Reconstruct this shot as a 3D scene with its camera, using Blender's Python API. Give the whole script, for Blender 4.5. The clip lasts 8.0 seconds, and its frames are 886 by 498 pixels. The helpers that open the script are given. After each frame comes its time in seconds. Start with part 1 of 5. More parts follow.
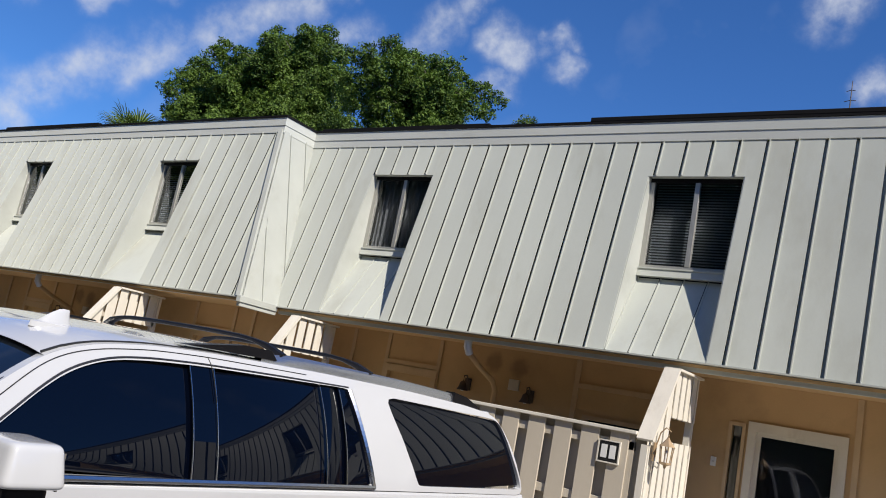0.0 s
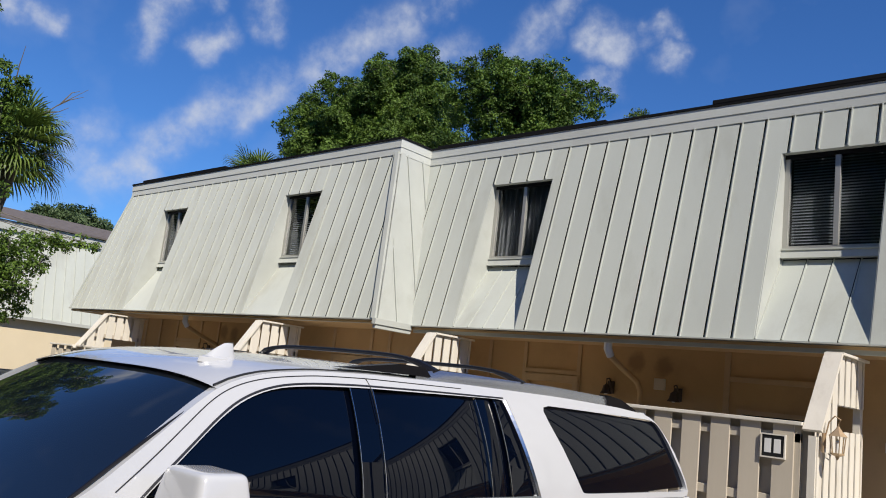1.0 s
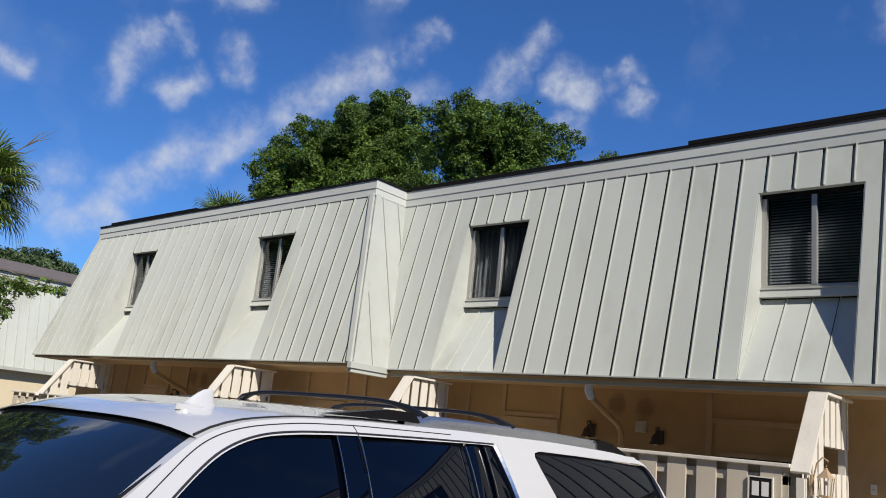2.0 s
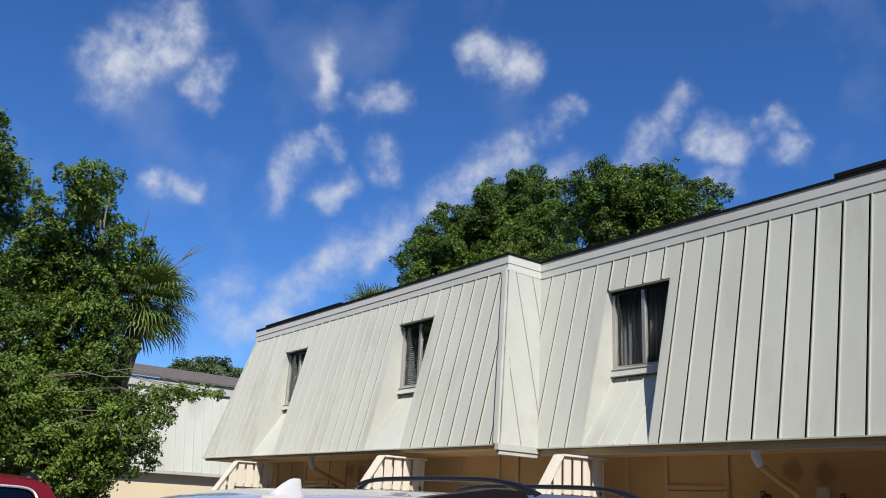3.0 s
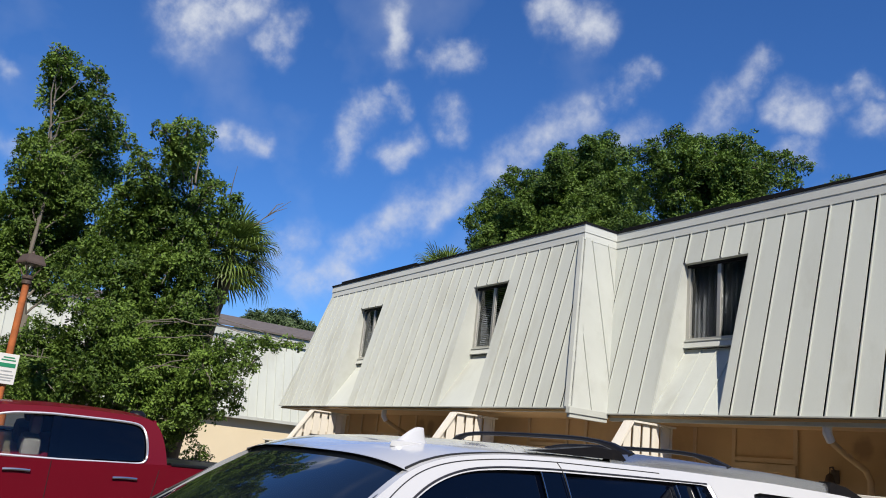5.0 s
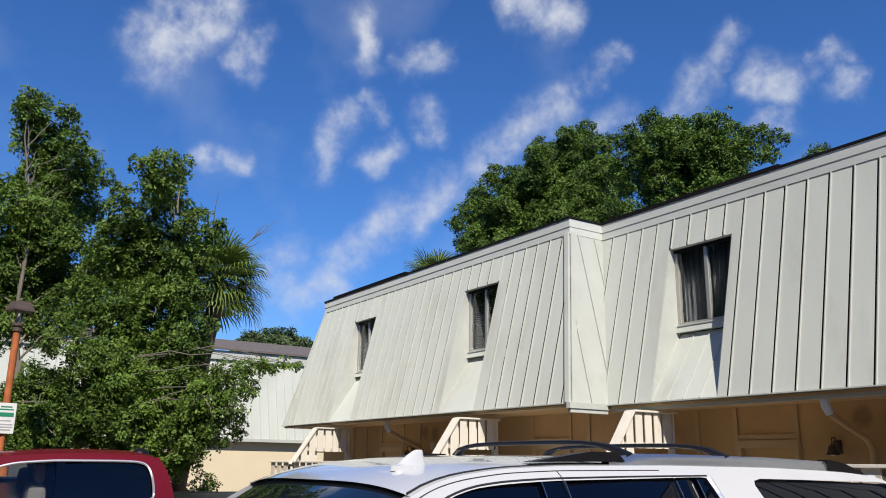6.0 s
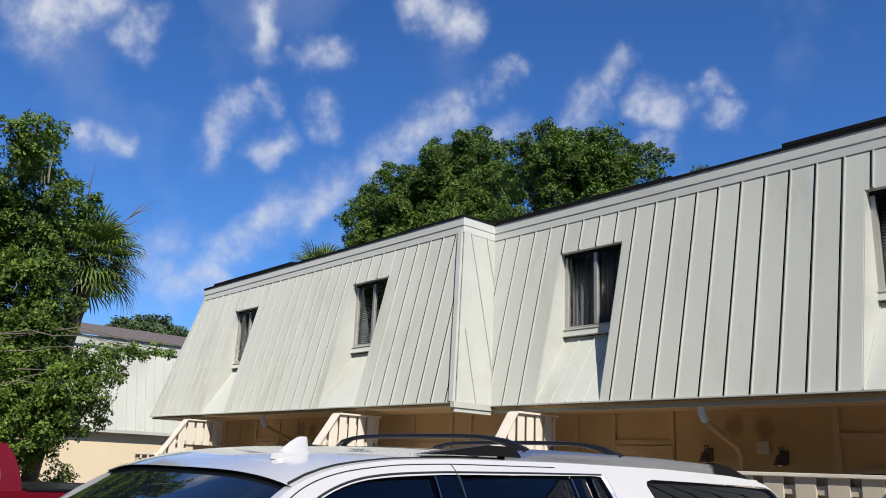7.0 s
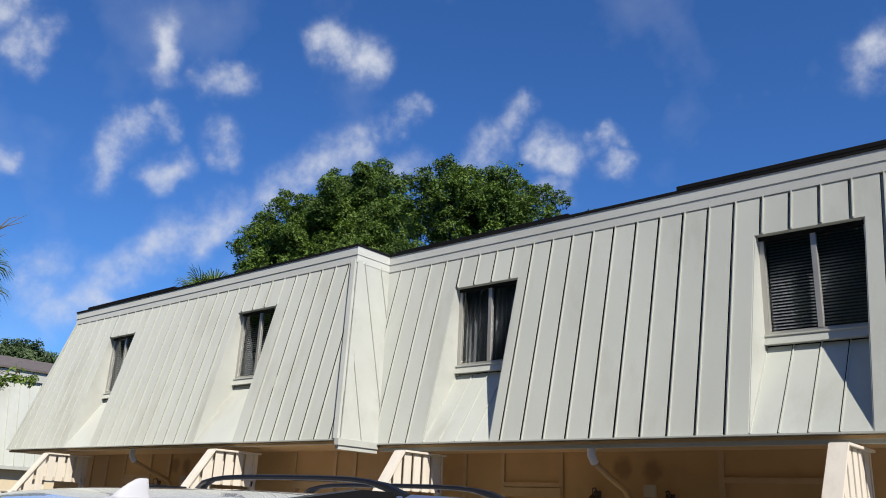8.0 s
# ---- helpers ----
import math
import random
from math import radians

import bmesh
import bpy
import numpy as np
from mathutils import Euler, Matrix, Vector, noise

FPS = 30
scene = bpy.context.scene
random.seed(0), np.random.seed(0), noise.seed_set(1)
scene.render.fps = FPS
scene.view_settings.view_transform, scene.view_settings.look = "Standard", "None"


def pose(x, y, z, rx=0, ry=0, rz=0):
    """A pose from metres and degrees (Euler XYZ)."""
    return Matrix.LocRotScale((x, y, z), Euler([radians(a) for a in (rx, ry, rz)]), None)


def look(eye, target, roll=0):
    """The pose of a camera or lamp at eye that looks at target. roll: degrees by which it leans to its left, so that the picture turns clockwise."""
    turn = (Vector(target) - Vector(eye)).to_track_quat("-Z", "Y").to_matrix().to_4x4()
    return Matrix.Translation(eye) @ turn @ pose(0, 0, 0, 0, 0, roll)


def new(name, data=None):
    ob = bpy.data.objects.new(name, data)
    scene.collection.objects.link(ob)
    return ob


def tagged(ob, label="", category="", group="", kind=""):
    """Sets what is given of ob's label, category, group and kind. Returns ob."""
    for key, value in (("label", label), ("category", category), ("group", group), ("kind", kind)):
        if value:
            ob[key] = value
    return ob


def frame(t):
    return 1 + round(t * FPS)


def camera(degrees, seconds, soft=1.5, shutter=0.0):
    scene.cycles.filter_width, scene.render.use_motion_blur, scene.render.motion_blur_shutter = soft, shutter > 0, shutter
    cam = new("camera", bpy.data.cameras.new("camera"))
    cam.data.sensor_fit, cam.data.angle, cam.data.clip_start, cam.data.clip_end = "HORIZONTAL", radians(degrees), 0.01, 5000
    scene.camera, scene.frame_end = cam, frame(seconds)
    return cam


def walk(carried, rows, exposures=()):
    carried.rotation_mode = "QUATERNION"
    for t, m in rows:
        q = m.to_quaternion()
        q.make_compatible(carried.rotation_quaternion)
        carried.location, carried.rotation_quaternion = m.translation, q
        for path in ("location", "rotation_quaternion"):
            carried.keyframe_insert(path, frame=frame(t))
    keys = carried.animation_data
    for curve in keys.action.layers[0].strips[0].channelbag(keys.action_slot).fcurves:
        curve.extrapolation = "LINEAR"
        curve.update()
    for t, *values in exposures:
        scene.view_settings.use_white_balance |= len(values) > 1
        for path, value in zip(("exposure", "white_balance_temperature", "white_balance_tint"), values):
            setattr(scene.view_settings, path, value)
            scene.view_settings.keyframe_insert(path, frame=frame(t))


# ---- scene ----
cam = camera(56.25, 8.0, soft=1.0)
PATH = [
    (0, (8.642, -8.469, 1.788), (7.508, -6.861, 2.145), 11.0),
    (0.5, (8.642, -8.527, 1.816), (7.295, -7.084, 2.137), 8.1),
    (1, (8.52, -8.493, 1.761), (7.163, -7.063, 2.101), 6.6),
    (1.2, (8.444, -8.522, 1.776), (7.158, -7.039, 2.155), 5.8),
    (2.3, (8.356, -8.331, 1.758), (7.024, -6.928, 2.265), 5.8),
    (2.5, (8.384, -8.205, 1.777), (6.963, -6.925, 2.361), 5.0),
    (3, (8.396, -8.065, 1.768), (6.87, -6.922, 2.374), 3.0),
    (3.5, (8.387, -8.119, 1.746), (6.814, -7.04, 2.346), 2.0),
    (4, (8.38, -8.264, 1.732), (6.754, -7.246, 2.299), 5.5),
    (4.5, (8.437, -8.388, 1.713), (6.815, -7.336, 2.226), 7.2),
    (5.8, (8.649, -8.493, 1.757), (6.997, -7.486, 2.263), 3.3),
    (6, (8.612, -8.465, 1.795), (6.995, -7.403, 2.303), 0.8),
    (6.5, (8.445, -8.44, 1.778), (6.924, -7.244, 2.284), -0.7),
    (7, (8.333, -8.338, 1.754), (6.882, -7.062, 2.272), 2.4),
    (7.5, (8.265, -8.173, 1.753), (6.859, -6.867, 2.313), 4.5),
    (8, (8.101, -8.04, 1.792), (6.841, -6.612, 2.404), 2.8),
]
walk(cam, [(t, look(eye, target, roll)) for t, eye, target, roll in PATH],
     exposures=[(0.0, 0.15), (0.5, 0.05), (1.0, 0.05), (2.5, 0.09), (3.5, 0.17), (4.5, 0.16), (5.8, 0.16), (7.0, 0.18), (8.0, 0.18)])

SUN = Vector((0.65, -0.30, 0.70)).normalized()
CUMULUS = [  # azimuth from +y and elevation of both ends, radius, in degrees
    (-77.8, 26.5, -74.1, 29.7, 1.52), (-78.7, 27.4, -77.1, 28.2, 0.89), (-71.4, 26.3, -70.9, 28.0, 0.82), (-63.2, 30.1, -63.0, 27.6, 0.75),
    (-59.4, 27.3, -57.3, 27.6, 0.65), (-50.8, 31.1, -48.0, 30.0, 1.04), (-64.5, 23.6, -65.6, 20.4, 0.84), (-62.7, 24.8, -61.8, 23.7, 0.46),
    (-61.9, 20.6, -60.7, 21.6, 0.77), (-58.2, 24.2, -57.8, 22.9, 0.77), (-73.7, 20.1, -71.1, 20.0, 0.60), (-34.1, 24.8, -32.6, 23.7, 0.96),
    (-30.5, 24.9, -29.2, 25.6, 0.52), (-29.1, 23.8, -28.9, 23.6, 0.59), (-11.9, 28.2, -10.4, 29.3, 0.95), (-8.6, 23.6, -7.8, 24.1, 0.75),
    (-88.1, 20.7, -87.8, 20.5, 0.47),
]
BANK = [  # azimuth from +y and elevation of both ends, radius, in degrees
    (-43.7, 27.5, -46.9, 25.2, 0.53), (-48.4, 24.5, -51.6, 22.1, 1.07), (-51.6, 22.1, -56.1, 19.0, 0.93), (-56.1, 19.0, -60.6, 16.6, 1.09),
    (-60.6, 16.4, -64.0, 13.4, 1.01), (-64.4, 12.2, -66.3, 11.2, 1.23), (-67.4, 14.0, -68.1, 12.0, 0.84), (-45.2, 22.8, -43.5, 23.2, 0.91),
    (-35.9, 27.7, -37.7, 25.6, 0.54), (-37.9, 25.3, -39.6, 23.5, 0.88), (-32.6, 21.9, -34.1, 21.7, 0.57), (-86.9, 16.1, -86.5, 16.0, 0.55),
]


def make_world():
    w = bpy.data.worlds.new("sky")
    scene.world = w
    w.use_nodes = True
    nt = w.node_tree
    nt.nodes.clear()
    N = lambda kind: nt.nodes.new(kind)
    L = nt.links.new
    out, bg, sky = N("ShaderNodeOutputWorld"), N("ShaderNodeBackground"), N("ShaderNodeTexSky")
    sky.sky_type, sky.sun_disc = "NISHITA", False
    sky.sun_elevation, sky.sun_rotation = math.asin(SUN.z), math.atan2(SUN.x, SUN.y)
    sky.air_density, sky.dust_density, sky.ozone_density = 1.0, 0.0, 4.0
    tc = N("ShaderNodeTexCoord")
    warp = N("ShaderNodeTexNoise")
    warp.inputs["Scale"].default_value, warp.inputs["Detail"].default_value = 20.0, 6.0
    warp.inputs["Roughness"].default_value = 0.55
    L(tc.outputs["Generated"], warp.inputs["Vector"])
    sub = N("ShaderNodeVectorMath")
    sub.operation = "MULTIPLY_ADD"
    sub.inputs[1].default_value, sub.inputs[2].default_value = (0.06,) * 3, (-0.03,) * 3
    L(warp.outputs["Color"], sub.inputs[0])
    add = N("ShaderNodeVectorMath")
    L(tc.outputs["Generated"], add.inputs[0])
    L(sub.outputs[0], add.inputs[1])

    def vec(op, a, b):
        n = N("ShaderNodeVectorMath")
        n.operation = op
        L(a, n.inputs[0])
        if isinstance(b, Vector):
            n.inputs[1].default_value = b
        else:
            L(b, n.inputs[1])
        return n

    def way(az, el):
        az, el = radians(az), radians(el)
        return Vector((math.sin(az) * math.cos(el), math.cos(az) * math.cos(el), math.sin(el)))

    last = None
    for az0, el0, az1, el1, r in CUMULUS + BANK:  # each cloud is a soft streak between its two ends
        p, q = way(az0, el0), way(az1, el1)
        rel = vec("SUBTRACT", add.outputs[0], p)
        along = N("ShaderNodeMath")
        along.operation, along.use_clamp = "MULTIPLY", True
        along.inputs[1].default_value = 1 / (q - p).length_squared
        L(vec("DOT_PRODUCT", rel.outputs[0], q - p).outputs["Value"], along.inputs[0])
        foot = N("ShaderNodeVectorMath")
        foot.operation = "SCALE"
        foot.inputs[0].default_value = q - p
        L(along.outputs[0], foot.inputs["Scale"])
        d = vec("DISTANCE", rel.outputs[0], foot.outputs[0])
        m = N("ShaderNodeMapRange")
        m.interpolation_type = "SMOOTHSTEP"
        m.inputs["From Min"].default_value, m.inputs["From Max"].default_value = radians(r) * 2.1 + 0.008, 0.0
        m.inputs["To Max"].default_value = 0.60 if (az0, el0, az1, el1, r) in BANK else min(0.92, 0.48 + 0.27 * r)
        L(d.outputs["Value"], m.inputs["Value"])
        if last is None:
            last = m.outputs["Result"]
        else:
            mx = N("ShaderNodeMath")
            mx.operation = "MAXIMUM"
            L(last, mx.inputs[0])
            L(m.outputs["Result"], mx.inputs[1])
            last = mx.outputs[0]
    fine = N("ShaderNodeTexNoise")
    fine.inputs["Scale"].default_value, fine.inputs["Detail"].default_value = 26.0, 7.0
    fine.inputs["Roughness"].default_value = 0.58
    L(tc.outputs["Generated"], fine.inputs["Vector"])
    ramp = N("ShaderNodeMapRange")
    ramp.inputs["From Min"].default_value, ramp.inputs["From Max"].default_value = 0.28, 0.72
    ramp.inputs["To Min"].default_value, ramp.inputs["To Max"].default_value = 0.25, 1.25
    L(fine.outputs["Fac"], ramp.inputs["Value"])
    thick = N("ShaderNodeMath")
    thick.operation = "MULTIPLY"
    L(last, thick.inputs[0])
    L(ramp.outputs[0], thick.inputs[1])
    mul = N("ShaderNodeMapRange")
    mul.interpolation_type = "SMOOTHSTEP"
    mul.inputs["From Min"].default_value, mul.inputs["From Max"].default_value, mul.inputs["To Max"].default_value = 0.0, 1.0, 0.95
    L(thick.outputs[0], mul.inputs["Value"])
    # faint high veil
    veil = N("ShaderNodeTexNoise")
    veil.inputs["Scale"].default_value, veil.inputs["Detail"].default_value = 7.0, 5.0
    L(tc.outputs["Generated"], veil.inputs["Vector"])
    vr = N("ShaderNodeMapRange")
    vr.inputs["From Min"].default_value, vr.inputs["From Max"].default_value, vr.inputs["To Max"].default_value = 0.54, 0.80, 0.16
    L(veil.outputs["Fac"], vr.inputs["Value"])
    both = N("ShaderNodeMath")
    both.operation, both.use_clamp = "ADD", True
    L(mul.outputs[0], both.inputs[0])
    L(vr.outputs[0], both.inputs[1])
    gam = N("ShaderNodeHueSaturation")
    gam.inputs["Saturation"].default_value = SKY_SAT
    gam.inputs["Value"].default_value = SKY_VAL
    L(sky.outputs[0], gam.inputs["Color"])
    tint = N("ShaderNodeVectorMath")
    tint.operation = "MULTIPLY"
    tint.inputs[1].default_value = SKY_TINT
    L(gam.outputs[0], tint.inputs[0])
    mix = N("ShaderNodeMix")
    mix.data_type = "RGBA"
    L(both.outputs[0], mix.inputs["Factor"])
    L(tint.outputs[0], mix.inputs["A"])
    mix.inputs["B"].default_value = CLOUD
    L(mix.outputs["Result"], bg.inputs["Color"])
    bg.inputs["Strength"].default_value = 0.086
    L(bg.outputs[0], out.inputs[0])


SKY_SAT, SKY_VAL, SKY_TINT, CLOUD = 1.1, 1.0, (0.61, 0.93, 1.36), (6.9, 7.3, 8.2, 1)
make_world()
sun = new("sun", bpy.data.lights.new("sun", "SUN"))
sun.data.energy, sun.data.angle, sun.data.color = 5.0, radians(0.53), (1.0, 0.925, 0.82)
sun.matrix_world = look(SUN * 30, (0, 0, 0))


# ---- materials ----
def mat(name, color, rough=0.6, metal=0.0, vary=0.12, scale=3.0, grain=60.0, bump=0.05, spec=0.5, coat=0.0, stretch=(1, 1, 1), dirt=None, dirt_amount=0.0, per_piece=0.0, grain_amt=0.25):
    """Base colour with broad stains, fine grain, relief and a little change from piece to piece."""
    m = bpy.data.materials.new(name)
    m.use_nodes = True
    nt = m.node_tree
    b = nt.nodes["Principled BSDF"]
    N, L = nt.nodes.new, nt.links.new
    tc, mp = N("ShaderNodeTexCoord"), N("ShaderNodeMapping")
    mp.inputs["Scale"].default_value = stretch
    L(tc.outputs["Object"], mp.inputs["Vector"])
    big, small = N("ShaderNodeTexNoise"), N("ShaderNodeTexNoise")
    big.inputs["Scale"].default_value, big.inputs["Detail"].default_value = scale, 6.0
    small.inputs["Scale"].default_value, small.inputs["Detail"].default_value = grain, 4.0
    L(mp.outputs[0], big.inputs["Vector"])
    L(mp.outputs[0], small.inputs["Vector"])
    s = N("ShaderNodeMath")
    s.operation = "MULTIPLY_ADD"
    s.inputs[1].default_value = grain_amt
    L(small.outputs["Fac"], s.inputs[0])
    L(big.outputs["Fac"], s.inputs[2])
    fac = s.outputs[0]
    if per_piece:
        oi, t = N("ShaderNodeObjectInfo"), N("ShaderNodeMath")
        t.operation = "MULTIPLY_ADD"
        t.inputs[1].default_value = per_piece
        L(oi.outputs["Random"], t.inputs[0])
        L(fac, t.inputs[2])
        fac = t.outputs[0]
    mr = N("ShaderNodeMapRange")
    mid = 0.5 + grain_amt / 2 + per_piece / 2
    mr.inputs["From Min"].default_value, mr.inputs["From Max"].default_value = mid - 0.3 - per_piece / 2, mid + 0.3 + per_piece / 2
    mr.inputs["To Min"].default_value, mr.inputs["To Max"].default_value = 1 - vary, 1 + vary
    L(fac, mr.inputs["Value"])
    mx = N("ShaderNodeVectorMath")
    mx.operation = "SCALE"
    mx.inputs[0].default_value = color
    L(mr.outputs[0], mx.inputs["Scale"])
    col = mx.outputs[0]
    if dirt:
        st = N("ShaderNodeTexNoise")
        st.inputs["Scale"].default_value, st.inputs["Detail"].default_value, st.inputs["Roughness"].default_value = scale * 0.8, 8.0, 0.65
        mp2 = N("ShaderNodeMapping")
        mp2.inputs["Scale"].default_value, mp2.inputs["Location"].default_value = stretch, (3.1, 7.7, 1.3)
        L(tc.outputs["Object"], mp2.inputs["Vector"])
        L(mp2.outputs[0], st.inputs["Vector"])
        r2 = N("ShaderNodeMapRange")
        r2.inputs["From Min"].default_value, r2.inputs["From Max"].default_value, r2.inputs["To Max"].default_value = 0.52, 0.75, dirt_amount
        L(st.outputs["Fac"], r2.inputs["Value"])
        dm = N("ShaderNodeMix")
        dm.data_type = "RGBA"
        L(r2.outputs[0], dm.inputs["Factor"])
        L(col, dm.inputs["A"])
        dm.inputs["B"].default_value = (*dirt, 1)
        col = dm.outputs["Result"]
    L(col, b.inputs["Base Color"])
    b.inputs["Roughness"].default_value, b.inputs["Metallic"].default_value = rough, metal
    b.inputs["Specular IOR Level"].default_value, b.inputs["Coat Weight"].default_value = spec, coat
    if bump:
        bp = N("ShaderNodeBump")
        bp.inputs["Strength"].default_value, bp.inputs["Distance"].default_value = bump, 0.01
        L(fac, bp.inputs["Height"])
        L(bp.outputs[0], b.inputs["Normal"])
    return m


def glass(name, tint, rough=0.02, trans=0.9, ior=1.5):
    m = bpy.data.materials.new(name)
    m.use_nodes = True
    b = m.node_tree.nodes["Principled BSDF"]
    b.inputs["Base Color"].default_value = (*tint, 1)
    b.inputs["Roughness"].default_value, b.inputs["Transmission Weight"].default_value, b.inputs["IOR"].default_value = rough, trans, ior
    return m


SIDING = mat("painted_siding", (0.575, 0.60, 0.545), 0.55, vary=0.10, scale=1.3, grain=90, bump=0.04, stretch=(1, 1, 0.35), dirt=(0.36, 0.35, 0.27), dirt_amount=0.5, per_piece=0.16)
SEAM = mat("painted_batten", (0.545, 0.57, 0.515), 0.5, vary=0.08, scale=2, dirt=(0.3, 0.31, 0.27), dirt_amount=0.3)
TRIM = mat("painted_trim", (0.53, 0.55, 0.505), 0.5, vary=0.06, scale=2.5, dirt=(0.36, 0.36, 0.30), dirt_amount=0.35)
# trim paint made lighter, in place of the sun a leaning board would catch
LIT_FASCIA = mat("sun_lightened_fascia", (0.66, 0.68, 0.635), 0.5, vary=0.07, scale=1.5, stretch=(0.4, 1, 1), dirt=(0.42, 0.42, 0.36), dirt_amount=0.4)
WHITE_TRIM = mat("white_fence_paint", (0.74, 0.70, 0.61), 0.55, vary=0.08, scale=4, stretch=(1, 1, 0.3), dirt=(0.40, 0.33, 0.24), dirt_amount=0.45, bump=0.1)
FENCE = mat("cream_fence_paint", (0.56, 0.50, 0.40), 0.65, vary=0.1, scale=4, stretch=(1, 1, 0.2), dirt=(0.33, 0.28, 0.2), dirt_amount=0.5, bump=0.15, per_piece=0.2)
BEIGE = mat("beige_wall_paint", (0.57, 0.39, 0.20), 0.8, vary=0.1, scale=1.5, dirt=(0.35, 0.24, 0.13), dirt_amount=0.5, bump=0.1)
BEIGE_TRIM = mat("beige_trim_paint", (0.57, 0.42, 0.25), 0.7, vary=0.1, scale=3, dirt=(0.35, 0.25, 0.15), dirt_amount=0.4)
FAR_BEIGE = mat("cream_block_wall", (0.68, 0.58, 0.40), 0.8, vary=0.06, scale=1.0)
BITUMEN = mat("black_bitumen", (0.006, 0.006, 0.007), 0.9, vary=0.3, scale=3, bump=0.3, spec=0.2)
SHINGLE = mat("grey_shingles", (0.13, 0.11, 0.10), 0.9, vary=0.3, scale=6, grain=40, bump=0.4)
ALU = mat("window_aluminium", (0.55, 0.54, 0.50), 0.4, metal=0.6, vary=0.06)
GLASS = glass("window_glass", (0.72, 0.76, 0.80), 0.01, 1.0)
CAB_GLASS = glass("clear_cab_glass", (0.80, 0.88, 0.84), 0.0, 1.0)
SILL_PAINT = mat("pale_sill_paint", (0.56, 0.58, 0.53), 0.5, vary=0.06, scale=3, dirt=(0.4, 0.4, 0.34), dirt_amount=0.3)
BLIND = mat("blind_slats", (0.17, 0.18, 0.20), 0.7, vary=0.06, spec=0.1)
CURTAIN = mat("dark_curtain", (0.11, 0.115, 0.125), 0.9, vary=0.15, scale=8, stretch=(6, 6, 0.4))
# near-black colour that stands in for the lack of light indoors
DARK = mat("unlit_room", (0.03, 0.03, 0.035), 0.9)
ASPHALT = mat("asphalt", (0.07, 0.068, 0.065), 0.9, vary=0.25, scale=0.7, grain=120, bump=0.4)
CONCRETE = mat("concrete", (0.42, 0.40, 0.36), 0.85, vary=0.12, scale=1.2, grain=50, bump=0.2)
CAR_WHITE = mat("white_car_paint", (0.56, 0.57, 0.585), 0.25, vary=0.015, bump=0.0, coat=1.0)
CAR_RED = mat("dark_red_car_paint", (0.125, 0.003, 0.011), 0.5, vary=0.05, bump=0.0, spec=0.08, coat=0.35)
BLACK_PLASTIC = mat("black_plastic", (0.008, 0.008, 0.010), 0.4, vary=0.1, bump=0.02, spec=0.25)
CHROME = mat("chrome", (0.62, 0.62, 0.62), 0.22, metal=1.0, vary=0.03, bump=0.0)
RUBBER = mat("tyre_rubber", (0.02, 0.02, 0.02), 0.85)
TINT = glass("tinted_glass", (0.001, 0.002, 0.006), 0.0, 0.0, 1.42)
SHIELD = glass("windscreen_glass", (0.006, 0.009, 0.014), 0.0, 0.05, 2.1)
BARK = mat("bark", (0.17, 0.15, 0.12), 0.9, vary=0.35, scale=6, grain=40, bump=0.6, stretch=(1, 1, 0.3))
PALM_BARK = mat("palm_bark", (0.10, 0.085, 0.065), 0.95, vary=0.4, scale=9, grain=50, bump=0.7)
RUST = mat("rusty_steel", (0.44, 0.13, 0.035), 0.8, vary=0.45, scale=5, bump=0.3, dirt=(0.16, 0.07, 0.04), dirt_amount=0.8)
BROWN = mat("brown_lamp_metal", (0.09, 0.065, 0.05), 0.55, vary=0.2, scale=8)
COPPER = mat("weathered_brass", (0.45, 0.32, 0.19), 0.5, metal=0.3, vary=0.2, scale=14)
BLACK = mat("black_paint", (0.012, 0.012, 0.012), 0.5)
WHITE = mat("white_paint", (0.78, 0.77, 0.73), 0.5, vary=0.05)
GREEN_PAINT = mat("green_print", (0.02, 0.25, 0.12), 0.5, vary=0.05)
GREY_PRINT = mat("grey_print", (0.4, 0.42, 0.42), 0.5, vary=0.05)


for m in (SIDING, SEAM, TRIM, LIT_FASCIA, SILL_PAINT, WHITE_TRIM, FENCE):  # chalky old paint
    m.node_tree.nodes["Principled BSDF"].inputs["Diffuse Roughness"].default_value = 0.7


def dark_spots(material, spots, color, strength):
    """Soft-edged dark spots (x, y, z, radius) on a painted wall."""
    nt = material.node_tree
    b = nt.nodes["Principled BSDF"]
    N, L = nt.nodes.new, nt.links.new
    col = b.inputs["Base Color"].links[0].from_socket
    tc, no = N("ShaderNodeTexCoord"), N("ShaderNodeTexNoise")
    no.inputs["Scale"].default_value = 9.0
    L(tc.outputs["Object"], no.inputs["Vector"])
    warp = N("ShaderNodeVectorMath")
    warp.operation = "MULTIPLY_ADD"
    warp.inputs[1].default_value = (0.12,) * 3
    L(no.outputs["Color"], warp.inputs[0])
    L(tc.outputs["Object"], warp.inputs[2])
    for x, y, z, r in spots:
        d, m, mx = N("ShaderNodeVectorMath"), N("ShaderNodeMapRange"), N("ShaderNodeMix")
        d.operation = "DISTANCE"
        d.inputs[1].default_value = (x + 0.06, y + 0.06, z + 0.06)
        L(warp.outputs[0], d.inputs[0])
        m.interpolation_type = "SMOOTHSTEP"
        m.inputs["From Min"].default_value, m.inputs["From Max"].default_value, m.inputs["To Max"].default_value = r * 1.3, r * 0.5, strength
        L(d.outputs["Value"], m.inputs["Value"])
        mx.data_type = "RGBA"
        mx.inputs["B"].default_value = (*color, 1)
        L(m.outputs[0], mx.inputs["Factor"])
        L(col, mx.inputs["A"])
        col = mx.outputs["Result"]
    L(col, b.inputs["Base Color"])


